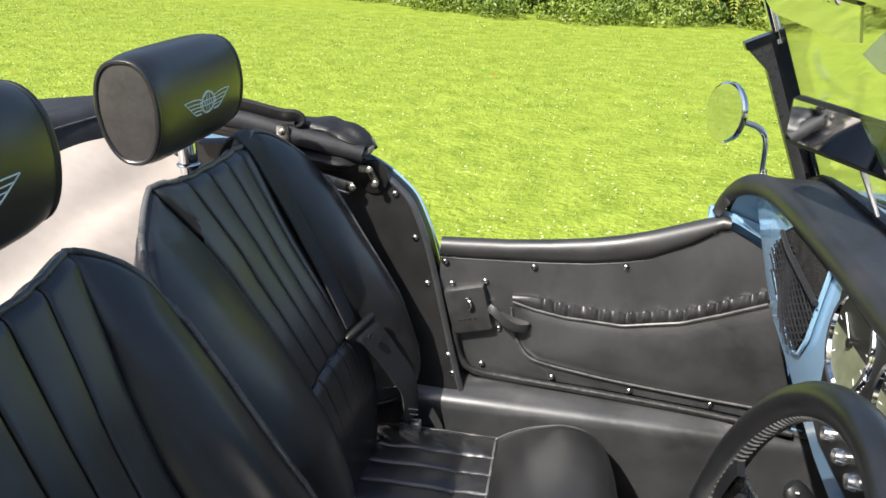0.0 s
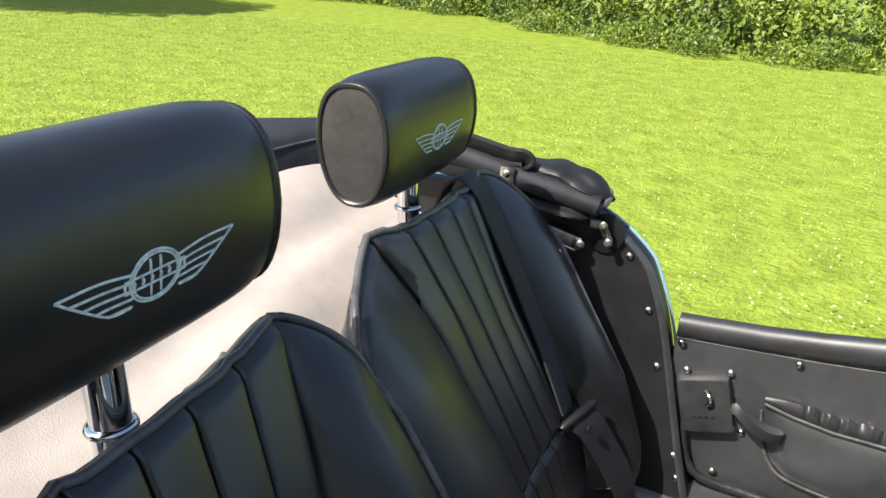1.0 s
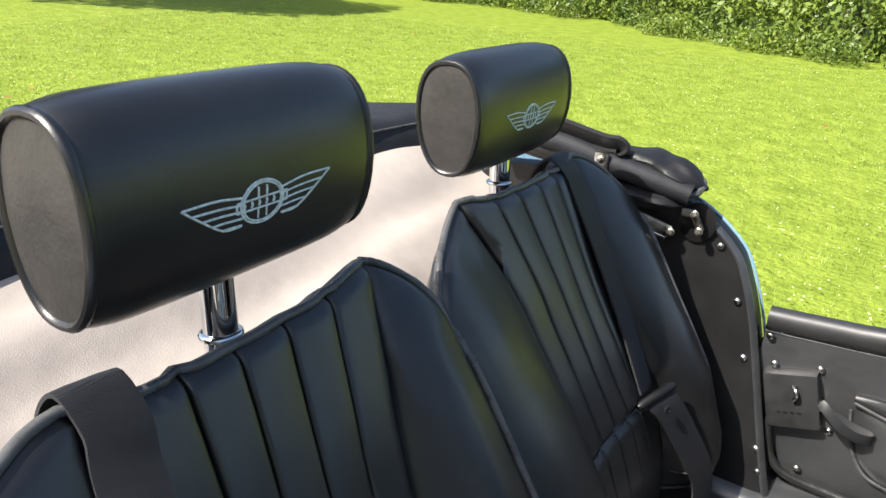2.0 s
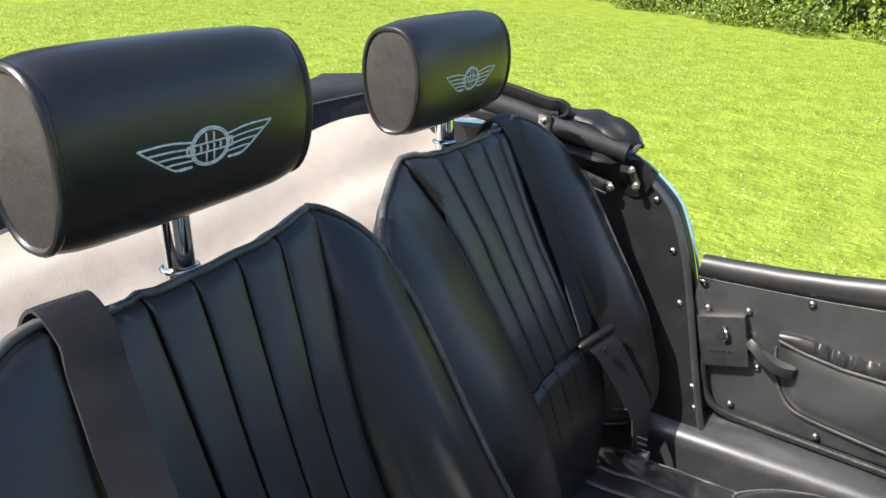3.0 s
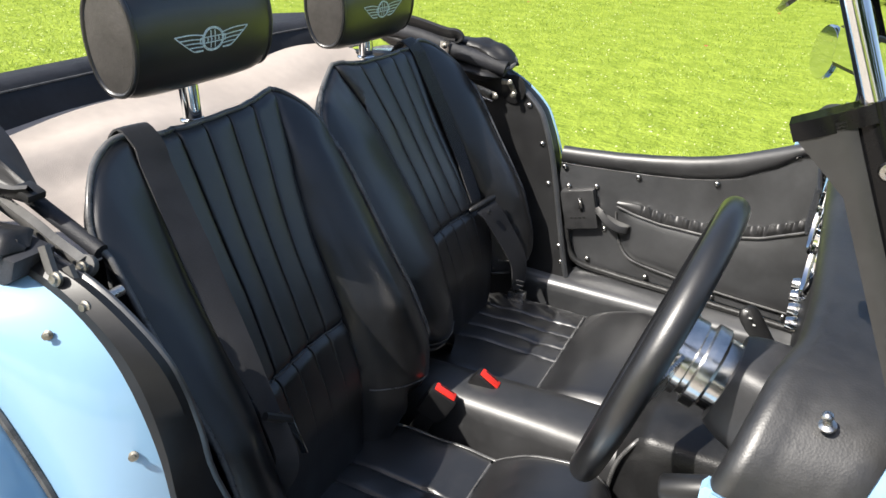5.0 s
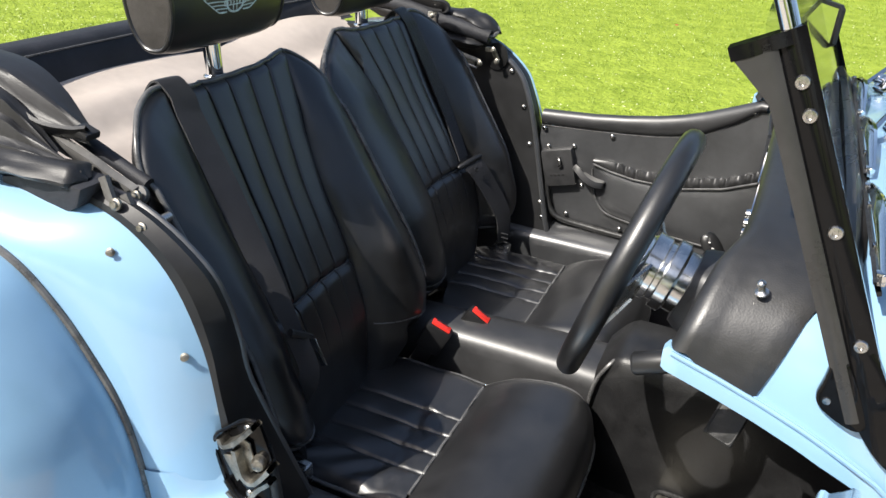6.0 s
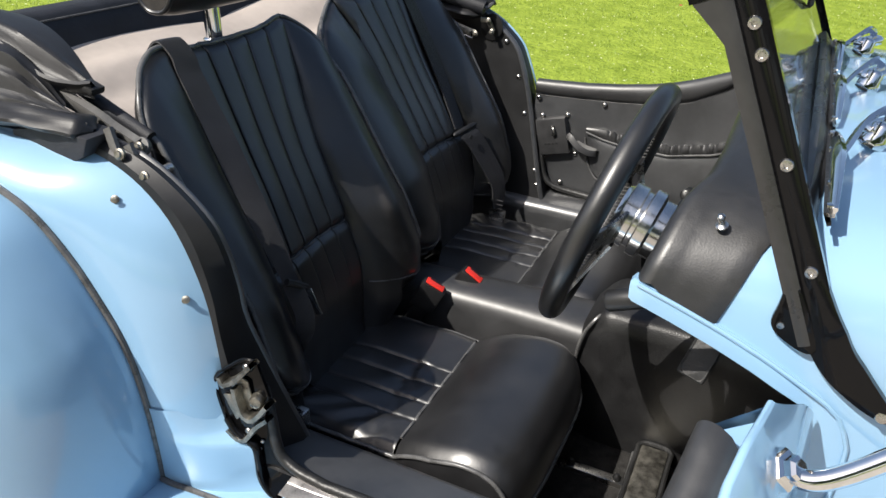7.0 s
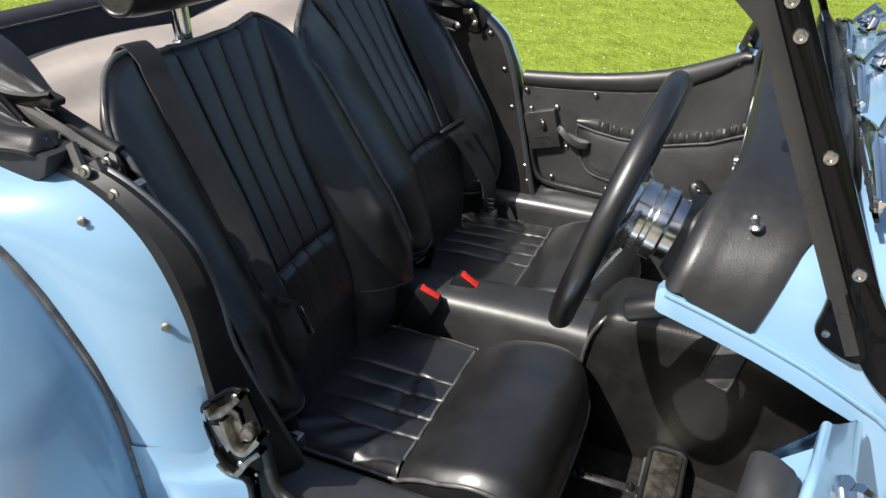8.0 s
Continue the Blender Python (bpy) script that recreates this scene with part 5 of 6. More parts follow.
part("instrument_panel", plate([(0.066, 0.952), (0.060, 0.86), (0.046, 0.776), (0.02, 0.768), (-0.28, 0.772), (-0.34, 0.80), (-0.36, 0.86), (-0.36, 0.946)], 0.003, Matrix.Translation((0.7945, 0, 0)) @ to_facia, 0.001), PLASTIC, facia, "dark grey instrument panel")
NET = [(0.300, 0.918), (0.330, 0.882), (0.328, 0.866), (0.279, 0.834), (0.203, 0.811), (0.158, 0.806), (0.145, 0.814), (0.129, 0.842), (0.112, 0.898), (0.193, 0.912)]


def inside(y, z, poly):
    hit = False
    for (y0, z0), (y1, z1) in zip(poly, poly[1:] + poly[:1]):
        if (z0 > z) != (z1 > z) and y < (y1 - y0) * (z - z0) / (z1 - z0) + y0:
            hit = not hit
    return hit


net = bmesh.new()
for way in (-1, 1):
    for k in range(-14, 40):
        run = []
        for t in np.linspace(-0.05, 0.30, 71):
            y, z = 0.10 + t, 0.76 + 0.0105 * k + way * 0.55 * t
            if inside(y, z, NET):
                run.append((0.7895 - 0.003 * math.sin(40 * y) - 0.0012 * way, y + 0.0012 * math.sin(900 * z), z))
            elif len(run) > 1:
                tube(run, 0.0013, 5, bm=net)
                run = []
        if len(run) > 1:
            tube(run, 0.0013, 5, bm=net)
tube(smooth_line([(0.789, 0.300, 0.918), (0.784, 0.24, 0.914), (0.783, 0.18, 0.910), (0.788, 0.112, 0.898)], 6), 0.004, 8, bm=net)
part("elastic_net", net, WEBBING, facia, "black elastic net across the glovebox")


def gauge(y, z, r):
    m = aim((0.797, y, z), (-1, 0, 0.06))
    g = part("gauge", lathe([(r * 1.12, 0), (r * 1.12, 0.003), (r * 1.08, 0.007), (r * 0.98, 0.007), (r * 0.95, 0.002)], m, 32), CHROME, facia, "chrome-rimmed dial")
    part("dial_face", lathe([(r * 0.97, 0.001), (r * 0.97, 0.0025), (0, 0.0025)], m, 32), DIAL, g)
    part("needle", box(-0.001, 0.001, 0, r * 0.7, 0.004, 0.005, 0.0003, m @ Matrix.Rotation(1.0, 4, "Z")), WHITE, g)
    b = bmesh.new()
    for k in range(11):
        a = radians(-130 + 26 * k)
        box(-0.0008, 0.0008, r * 0.74, r * 0.87, 0.0028, 0.0032, 0, m @ Matrix.Rotation(a, 4, "Z"), b)
    part("marking", b, WHITE, g)
    part("needle_hub", lathe([(r * 0.1, 0.003), (r * 0.1, 0.007), (0, 0.0075)], m, 14), PLASTIC, g)


gauge(0.004, 0.905, 0.054)
gauge(-0.135, 0.905, 0.054)
for y in (-0.02, -0.06, -0.10, -0.14):
    part("dash_knob", lathe([(0.010, 0), (0.010, 0.006), (0.0075, 0.014), (0, 0.015)], aim((0.795, y, 0.805), (-1, 0, 0)), 16), SATIN, facia, "chrome dash switch")


def windscreen_post(s):
    lo, hi = Vector((0.929, s * 0.553, 0.852)), Vector((0.779, s * 0.520, 1.168))
    way = (hi - lo).normalized()
    fw = Vector((way.z, 0, -way.x))
    out = Vector((0, s, 0))

    def bar(a, b, w0, w1, th, o, mat, name, lab, parent):
        rows = []
        for v in np.linspace(0, 1, 22):
            c = lo.lerp(hi, a + (b - a) * v)
            flare = 0.022 * max(0, v - 0.86) / 0.14 if w0 < -0.02 and b > 0.9 and a < 0.5 else 0.0
            rows.append([c + fw * (w0 - flare) - out * th / 2 + out * o, c + fw * (w0 - flare) + out * th / 2 + out * o, c + fw * (w0 * 0.7 + w1 * 0.3) + out * (th / 2 + 0.002 + o), c + fw * (w0 * 0.3 + w1 * 0.7) + out * (th / 2 + 0.002 + o), c + fw * w1 + out * th / 2 + out * o, c + fw * w1 - out * th / 2 + out * o])
        bm = grid(rows, close_v=True)
        bm.verts.ensure_lookup_table()
        bm.faces.new([bm.verts[k] for k in range(6)])
        bm.faces.new([bm.verts[len(bm.verts) - 6 + k] for k in range(6)])
        return part(name, bm, mat, parent, lab, 30)

    p = bar(0, 1, -0.012, 0.0125, 0.016, 0, BLACKGLOSS, "windscreen_post", "black windscreen post with steel screws", car)
    bar(-0.015, 0.985, -0.0285, -0.012, 0.020, 0.002, CHANNEL, "side_screen_channel", "dark grey side-screen channel", p)
    bar(0.965, 1.0, -0.050, 0.0, 0.022, 0.001, BLACKGLOSS, "post_cap", "", p)
    for z in (1.128, 1.102, 1.009, 0.913):
        c = lo + (hi - lo) * ((z - lo.z) / (hi.z - lo.z))
        part("screw", lathe([(0.0068, 0), (0.0068, 0.001), (0.0056, 0.0028), (0.0028, 0.0032), (0.0022, 0.0012), (0, 0.0012)], aim(c + out * 0.0095, out), 16), STEEL, p)
    # cranked foot that runs down and forward over the scuttle
    foot = smooth_line([Vector((0.888, s * 0.545, 0.935)), Vector((0.908, s * 0.552, 0.893)), Vector((0.926, s * 0.558, 0.858)), Vector((0.945, s * 0.561, 0.830)), Vector((0.973, s * 0.563, 0.805)), Vector((1.004, s * 0.563, 0.782))], 5)
    part("post_foot", ribbon(foot, (0.75, 0.05 * s, 0.65), [lerp(k / (len(foot) - 1), [0, 0.2, 0.45, 0.7, 0.9, 1], [0.012, 0.028, 0.038, 0.036, 0.024, 0.012]) for k in range(len(foot))], 0.005), BLACKGLOSS, p, "cranked black post foot")
    back = smooth_line([((v - 0.14) * 0.35, w, 0) for v, w in ((0.20, -0.026), (0.15, -0.036), (0.115, -0.0445), (0.085, -0.0455), (0.055, -0.040), (0.02, -0.030), (-0.002, -0.020), (0.002, -0.012), (0.03, -0.009), (0.12, -0.009), (0.20, -0.012))], 3)
    base = lo.lerp(hi, 0.1)
    back_m = Matrix.Translation(base + out * (0.013 if s < 0 else 0.001)) @ Matrix((way, fw, way.cross(fw))).transposed().to_4x4()
    part("channel_backing", plate([(a.x, a.y) for a in back], 0.012, back_m, 0.003), BLACKGLOSS, p, "black rounded plate behind the channel's end")
    c = lo.lerp(hi, 0.055) + fw * -0.037
    part("screw", lathe([(0.004, 0), (0.0035, 0.002), (0, 0.0024)], aim(c + out * 0.0125, out), 12), STEEL, p)
    part("screw", lathe([(0.007, 0), (0.006, 0.003), (0, 0.0035)], aim((0.997, s * 0.568, 0.785), (0, s, 0.2)), 12), STEEL, p)
    return p


for s in (-1, 1):
    windscreen_post(s)
for s in (-1, 1):
    part("screen_frame", tube([(0.787, s * 0.521, 1.150), (0.777, s * 0.520, 1.172), (0.742, s * 0.516, 1.248)], 0.0085, 12), CHROME, car, "chrome windscreen frame upright")
lo, hi = Vector((0.900, 0, 0.915)), Vector((0.741, 0, 1.25))
pane = part("windscreen", plate([(-0.52, 0), (0.52, 0), (0.52, (hi - lo).length), (-0.52, (hi - lo).length)], 0.004, Matrix.Translation(lo) @ Matrix(((0, -0.4288, 0.9034, 0), (1, 0, 0, 0), (0, 0.9034, 0.4288, 0), (0, 0, 0, 1)))), GLASS, car, "clear flat windscreen glass")
pane.visible_shadow = False
part("top_rail", tube([(0.741, y, 1.252) for y in np.linspace(-0.525, 0.525, 12)], 0.009, 8), CHROME, pane, "chrome windscreen top rail")
part("base_seal", ribbon([(0.888, y * 1.0, lerp(abs(y), [0, 0.3, 0.46, 0.52], [0.972, 0.966, 0.949, 0.925])) for y in np.linspace(-0.52, 0.52, 24)], (-0.5, 0, 0.87), 0.030, 0.005), CHANNEL, pane, "dark rubber strip along the glass foot")
for s, m in ((1, Matrix.Translation((0.742, 0, 1.246)) @ Matrix.Rotation(radians(164), 4, "Y")), (-1, Matrix.Translation((0.736, 0, 1.242)) @ Matrix.Rotation(radians(218), 4, "Y"))):
    o = [(0.0, 0.06), (0.0, 0.50), (0.024, 0.52), (0.042, 0.47), (0.048, 0.44), (0.048, 0.12), (0.042, 0.07)]
    v = part("sun_visor", plate([(-c, s * d) for c, d in o], 0.003, m @ Matrix.Rotation(radians(90), 4, "Y"), 0.0), TINT, car, "smoked translucent sun visor")
    v.visible_shadow = False
    part("visor_edge", tube([m @ Vector((0.002, s * d, 0.0)) for d in np.linspace(0.06, 0.50, 8)], 0.005, 8), RUBBER, v)
    part("visor_hinge", lathe([(0.006, -0.02), (0.008, -0.016), (0.008, 0.016), (0.006, 0.02)], m @ aim((0.0, s * 0.15, 0.004), (0, 1, 0)), 12), CHROME, v)
mirror = part("rear_view_mirror", plate([(-0.095, -0.026), (-0.085, -0.032), (0.085, -0.032), (0.095, -0.026), (0.095, 0.026), (0.085, 0.032), (-0.085, 0.032), (-0.095, 0.026)], 0.008, look((0.800, 0.20, 1.082), (-1.2, -0.76, 1.09)), 0.002), PLASTIC, car, "black-backed interior mirror")
part("mirror_glass", plate([(-0.090, -0.026), (0.090, -0.026), (0.090, 0.026), (-0.090, 0.026)], 0.001, look((0.800, 0.20, 1.082), (-1.2, -0.76, 1.09)) @ Matrix.Translation((0, 0, -0.0015))), MIRROR, mirror)
part("mirror_stalk", tube([(0.806, 0.203, 1.08), (0.820, 0.205, 1.07), (0.868, 0.205, 0.985)], 0.004, 8), CHROME, mirror)


def wing_mirror(base, head, target, parent):
    """A round mirror on a cranked chrome stem with a hexagon foot."""
    base, head = Vector(base), Vector(head)
    m = look(head, target)
    c = part("wing_mirror", lathe([(0.0, -0.002), (0.050, -0.002), (0.054, 0.000), (0.054, 0.006), (0.045, 0.016), (0.02, 0.024), (0, 0.025)], m, 36), CHROME, parent, "round chrome door mirror")
    part("mirror_glass", lathe([(0, -0.003), (0.050, -0.003), (0.050, -0.002)], m, 36), MIRROR, c)
    return c


wm = wing_mirror((0.825, 0.60, 0.86), (0.748, 0.635, 1.012), (-0.45, 0.05, 1.10), car)
part("stem", tube(smooth_line([(0.822, 0.58, 0.80), (0.830, 0.61, 0.86), (0.830, 0.63, 0.91), (0.826, 0.632, 0.965), (0.812, 0.634, 0.988), (0.782, 0.636, 0.998)], 5), 0.0055, 10), CHROME, wm, "cranked chrome stem")

# the near mirror's foot on the open door
foot_at = Vector((0.909, -0.715, 0.803))
foot_way = Vector((0.70, -0.35, 0.62))
foot = part("mirror_foot", lathe([(0.0185, -0.008), (0.0185, 0.006), (0.0165, 0.009), (0.0125, 0.011), (0.012, 0.017), (0.009, 0.020), (0, 0.0205)], aim(foot_at, foot_way), 6), CHROME, near_door, "chrome hexagon mirror foot", 25)
rod = [foot_at + Vector(p) for p in ((0.004, -0.004, 0.004), (0.022, -0.007, 0.004), (0.045, -0.004, 0.018), (0.085, 0.004, 0.056), (0.14, 0.012, 0.104), (0.22, 0.02, 0.172))]
part("stem", tube(smooth_line(rod, 5), 0.0092, 14), CHROME, foot)

# ---- steering wheel ----
WC = Vector((0.6727, -0.2952, 0.817))
wheel = thing("steering_wheel", WC, "leather-rimmed steering wheel with chrome boss and alloy spokes", "steering wheel")
axis = Vector((0.9590, -0.0195, -0.2833)).normalized()
side = Vector((0.0203, 0.9998, 0)).normalized()
up = axis.cross(side)
up = up if up.z > 0 else -up


def on_wheel(r, a, d=0.0):
    return WC + (side * math.cos(a) + up * math.sin(a)) * r + axis * d


part("rim", tube([on_wheel(0.1662, 2 * math.pi * k / 72, -0.02) for k in range(72)], 0.0160, 16, closed=True), LEATHER, wheel, "stitched black leather rim")
st = bmesh.new()
for k in range(150):
    a = 2 * math.pi * k / 150
    tube([on_wheel(0.1513, a - 0.006, -0.0250), on_wheel(0.1501, a, -0.02), on_wheel(0.1513, a + 0.012, -0.0150)], 0.0012, 4, bm=st)
part("stitching", st, PIPING, wheel)
for a in (radians(0), radians(180), radians(270)):
    r = np.linspace(0.045, 0.158, 8)
    d = side * math.cos(a) + up * math.sin(a)
    part("spoke", ribbon([on_wheel(q, a, 0.010 - 0.026 * (q - 0.045) / 0.113) for q in r], d.cross(axis), [0.05, 0.046, 0.042, 0.038, 0.034, 0.032, 0.034, 0.042], 0.002), STEEL, wheel, "brushed alloy spoke")
    part("spoke_wrap", ribbon([on_wheel(q, a, -0.016 - 0.004 * (q - 0.131) / 0.03) for q in (0.134, 0.142, 0.150, 0.158)], d.cross(axis), [0.036, 0.042, 0.052, 0.068], 0.004), LEATHER, wheel, "leather wrapped over the spoke's end")
    part("spoke_slot", ribbon([on_wheel(q, a, 0.006 - 0.026 * (q - 0.045) / 0.113) for q in r[2:6]], d.cross(axis), 0.013, 0.0025), PLASTIC, wheel)
wm4 = aim(WC, axis)
part("boss", lathe([(0.0, -0.006), (0.036, -0.006), (0.040, 0.0), (0.046, 0.002), (0.046, 0.020), (0.042, 0.022), (0.042, 0.028), (0.050, 0.030), (0.050, 0.044), (0.043, 0.048), (0.043, 0.064)], wm4, 40), SATIN, wheel, "stepped satin chrome wheel boss")
rings = []
for d, w, h in ((0.060, 0.030, 0.030), (0.062, 0.046, 0.046), (0.070, 0.050, 0.050), (0.085, 0.056, 0.054), (0.12, 0.062, 0.060), (0.20, 0.064, 0.064)):
    rings.append([WC + axis * d + side * math.copysign(abs(math.cos(a)) ** 0.55, math.cos(a)) * w + up * math.copysign(abs(math.sin(a)) ** 0.55, math.sin(a)) * h for a in np.linspace(0, 2 * math.pi, 41)[:-1]])
column = part("column_shroud", grid(rings, close_v=True), SHROUD, car, "black moulded column shroud")
part("shroud_split", tube([rings[k][0] + side * 0.0005 for k in (2, 3, 4, 5)], 0.0012, 6), RUBBER, column)
stalk = part("column_stalk", tube(smooth_line([(0.790, -0.110, 0.725), (0.765, -0.105, 0.752), (0.745, -0.101, 0.775), (0.732, -0.098, 0.790)], 4), [0.010, 0.011, 0.012, 0.013, 0.013, 0.014, 0.014, 0.015, 0.015, 0.015, 0.014, 0.013, 0.008], 12, flat=0.6), PLASTIC, column, "black indicator stalk with white symbols")
for k in range(3):
    part("symbol", box(-0.0018, 0.0018, -0.0010, 0.0010, -0.0005, 0.0005, 0.0002, Matrix.Translation((0.735 + 0.0065 * k, -0.1135, 0.793 - 0.0085 * k))), WHITE, stalk)
part("column_stalk", tube([Vector((0.705, -0.492, 0.787)), Vector((0.708, -0.492, 0.788)), Vector((0.740, -0.490, 0.800)), Vector((0.82, -0.487, 0.83))], [0.011, 0.0135, 0.0135, 0.014], 16), PLASTIC, car, "black knob under the dash")

# ---- bonnet and wipers ----
rows = []
for x in np.linspace(1.02, 2.3, 14):
    k = (x - 1.02) / 1.28
    w = 0.54 - 0.2 * k
    rows.append([(x, w * c, z - 0.03 * k) for c, z in [(-1.0, 0.60), (-0.99, 0.76), (-0.96, 0.84), (-0.86, 0.905), (-0.6, 0.94), (-0.3, 0.957), (0, 0.962), (0.3, 0.957), (0.6, 0.94), (0.86, 0.905), (0.96, 0.84), (0.99, 0.76), (1.0, 0.60)]])
part("bonnet", grid(rows), BLUE, car, "light blue painted bonnet")
def wiper(y, yb):
    """A parked wiper: faceted spindle box, bent arm, bowed chrome blade holder and rubber."""
    z = 0.968 - 0.05 * y * y
    zb = 0.974 - 0.05 * yb * yb
    w = part("wiper", lathe([(0.017, -0.004), (0.017, 0.006), (0.013, 0.012), (0.012, 0.022), (0.008, 0.026), (0, 0.027)], aim((0.948, y, z), (0.25, 0, 1)), 8), CHROME, car, "chrome wiper with bent arm and bowed blade")
    part("spindle_box", plate([(-0.022, -0.012), (-0.010, -0.016), (0.024, -0.012), (0.028, 0.0), (0.024, 0.012), (-0.010, 0.016), (-0.022, 0.012)], 0.014, Matrix.Translation((0.953, y + 0.012, z + 0.010)) @ Matrix.Rotation(radians(35), 4, "Z") @ Matrix.Rotation(radians(-12), 4, "Y"), 0.004, seg=1), CHROME, w)
    part("wiper_arm", ribbon(smooth_line([(0.962, y + 0.030, z + 0.014), (0.956, y + 0.012, z + 0.036), (0.945, y - 0.010, z + 0.040), (0.928, y - 0.040, z + 0.030), (0.912, yb + 0.02, zb + 0.012), (0.906, yb, zb + 0.008)], 4), (0.5, 0.3, 0.7), 0.011, 0.0025), CHROME, w, "flat chrome arm")
    n = 11
    bow = [(0.906, yb + 0.13 * t, zb + 0.014 - 0.016 * abs(t) ** 1.6) for t in np.linspace(-1, 1, n)]
    part("blade_holder", tube(bow, [0.0045 + 0.0045 * (1 - abs(2 * k / (n - 1) - 1)) for k in range(n)], 8, flat=0.7), CHROME, w, "bowed satin chrome blade holder")
    for t in (-0.95, -0.45, 0.45, 0.95):
        part("claw", box(-0.005, 0.005, -0.005, 0.005, -0.008, 0.004, 0.001, Matrix.Translation((0.904, yb + 0.13 * t, zb - 0.002))), SATIN, w)
    part("blade_rubber", ribbon([(0.902, yb + 0.14 * t, zb - 0.008) for t in np.linspace(-1, 1, 6)], (-0.45, 0, 0.9), 0.014, 0.002), RUBBER, w)


for y, yb in ((-0.27, -0.39), (0.0, -0.10), (0.28, 0.19)):
    wiper(y, yb)

# ---- folded hood ----
hood = thing("folded_hood", (-0.4, 0, 0.6), "black hood folded behind the seats with cream lining showing", "folded hood")
rows = []
for y in np.linspace(-0.60, 0.60, 60):
    e = abs(y) / 0.60
    row = []
    for v in np.linspace(0, 1, 22):
        x = -0.43 + 0.30 * v
        z = 0.876 - 0.085 * v - 0.05 * v * v
        z += 0.010 * math.sin(v * 9 + y * 2.2 + 1.5 * noise.noise(Vector((y * 2, v * 2, 0)))) * (0.3 + v) + 0.014 * noise.noise(Vector((y * 3.2, v * 4, 9)))
        z += 0.03 * e ** 4
        row.append((x + 0.02 * e ** 3, y, z))
    rows.append(row)
part("cream_lining", grid(rows), CREAM, hood, "creased cream vinyl hood lining")
rows = []
for y in np.linspace(-0.62, 0.62, 50):
    e = abs(y) / 0.62
    f = 0.10 * e ** 5
    u = 0.02 * e ** 6
    wv = 0.003 * noise.noise(Vector((y * 4, 0, 2)))
    rows.append([(-0.415 + f, y, 0.868 + u), (-0.425 + f + wv, y, 0.872 + u), (-0.438 + f + wv, y, 0.905 + u), (-0.452 + f, y, 0.936 + u), (-0.468 + f, y, 0.944 + u), (-0.52 + f, y, 0.940 + u), (-0.60, y, 0.915 + u), (-0.64, y, 0.87)])
part("hood_band", grid(rows), CANVAS, hood, "black cloth band across the folded hood")
part("band_seam", tube([(-0.448 + 0.10 * (abs(y) / 0.62) ** 5, y, 0.928 + 0.02 * (abs(y) / 0.62) ** 6) for y in np.linspace(-0.6, 0.6, 40)], 0.002, 6), PIPING, hood)


def crumple(line, width, height, seed, folds=3.0):
    """A limp cloth roll along a line, flattened and creased."""
    L = smooth_line(line, 6)
    rows = []
    for i, p in enumerate(L):
        d = (L[min(i + 1, len(L) - 1)] - L[max(i - 1, 0)]).normalized()
        side = d.cross(Vector((0, 0, 1))).normalized()
        v = i / (len(L) - 1)
        end = min(1, 6 * v + 0.15, 6 * (1 - v) + 0.15)
        row = []
        for a in np.linspace(0, 2 * math.pi, 25)[:-1]:
            k = 1 + 0.22 * noise.noise(Vector((v * 6, a * 1.3, seed))) + 0.13 * math.sin(folds * a + 5 * v + seed)
            row.append(p + side * math.cos(a) * width * k * end + Vector((0, 0, 1)) * math.sin(a) * height * k * end)
        rows.append(row)
    return grid(rows, close_v=True)


def bolt(at, way, k=1.0):
    return part("bolt", lathe([(0.009 * k, 0), (0.009 * k, 0.004), (0.006 * k, 0.005), (0.005 * k, 0.008), (0, 0.0085)], aim(at, way), 12), TARNISH, hood)


def V(*p):
    return Vector(p)


# near end: flap, creased folds, felt block, bar and hinge
def drape(lines, sag=0.006, k=5):
    """A cloth sheet lofted through edge lines, with soft creases."""
    L = [smooth_line(l, k) for l in lines]
    rows = []
    for i in range(len(L[0])):
        col = smooth_line([l[i] for l in L], 4)
        rows.append([q + Vector((0, 0, sag * math.sin(1.1 * j + 0.22 * i) * math.sin(math.pi * j / max(1, len(col) - 1)))) for j, q in enumerate(col)])
    return grid(rows)


part("hood_flap", drape([[(-0.30, -0.50, 1.01), (-0.17, -0.505, 1.005), (-0.09, -0.52, 0.982), (-0.02, -0.545, 0.945)], [(-0.30, -0.545, 1.03), (-0.162, -0.558, 1.012), (-0.100, -0.560, 0.992), (-0.012, -0.560, 0.947)], [(-0.30, -0.57, 1.01), (-0.155, -0.575, 0.996), (-0.095, -0.575, 0.968), (-0.005, -0.566, 0.938)], [(-0.30, -0.585, 0.99), (-0.15, -0.580, 0.985), (-0.064, -0.580, 0.944), (0.002, -0.568, 0.930)]], 0.003), HOODSKIN, hood, "black hood flap drawn to a strap")
part("hood_strap", ribbon(smooth_line([V(-0.25, -0.585, 1.01), V(-0.150, -0.584, 0.988), V(-0.121, -0.584, 0.973), V(-0.064, -0.583, 0.948), V(-0.02, -0.575, 0.944), V(0.004, -0.568, 0.947)], 6), (0, -0.6, 0.8), 0.022, 0.0025), HOODSKIN, hood, "black stitched leather hood strap")
st = bmesh.new()
for k in range(22):
    a = V(-0.150, -0.588, 0.980).lerp(V(-0.020, -0.579, 0.936), k / 22)
    tube([a, a + V(0.002, 0, -0.0008), a + V(0.004, 0, -0.0015)], 0.0006, 4, bm=st)
part("stitching", st, STEEL, hood)
part("strap_buckle", box(-0.014, 0.012, -0.012, 0.012, -0.005, 0.005, 0.003, Matrix.Translation((-0.004, -0.566, 0.945)) @ Matrix.Rotation(radians(18), 4, "Y")), HOODSKIN, hood)
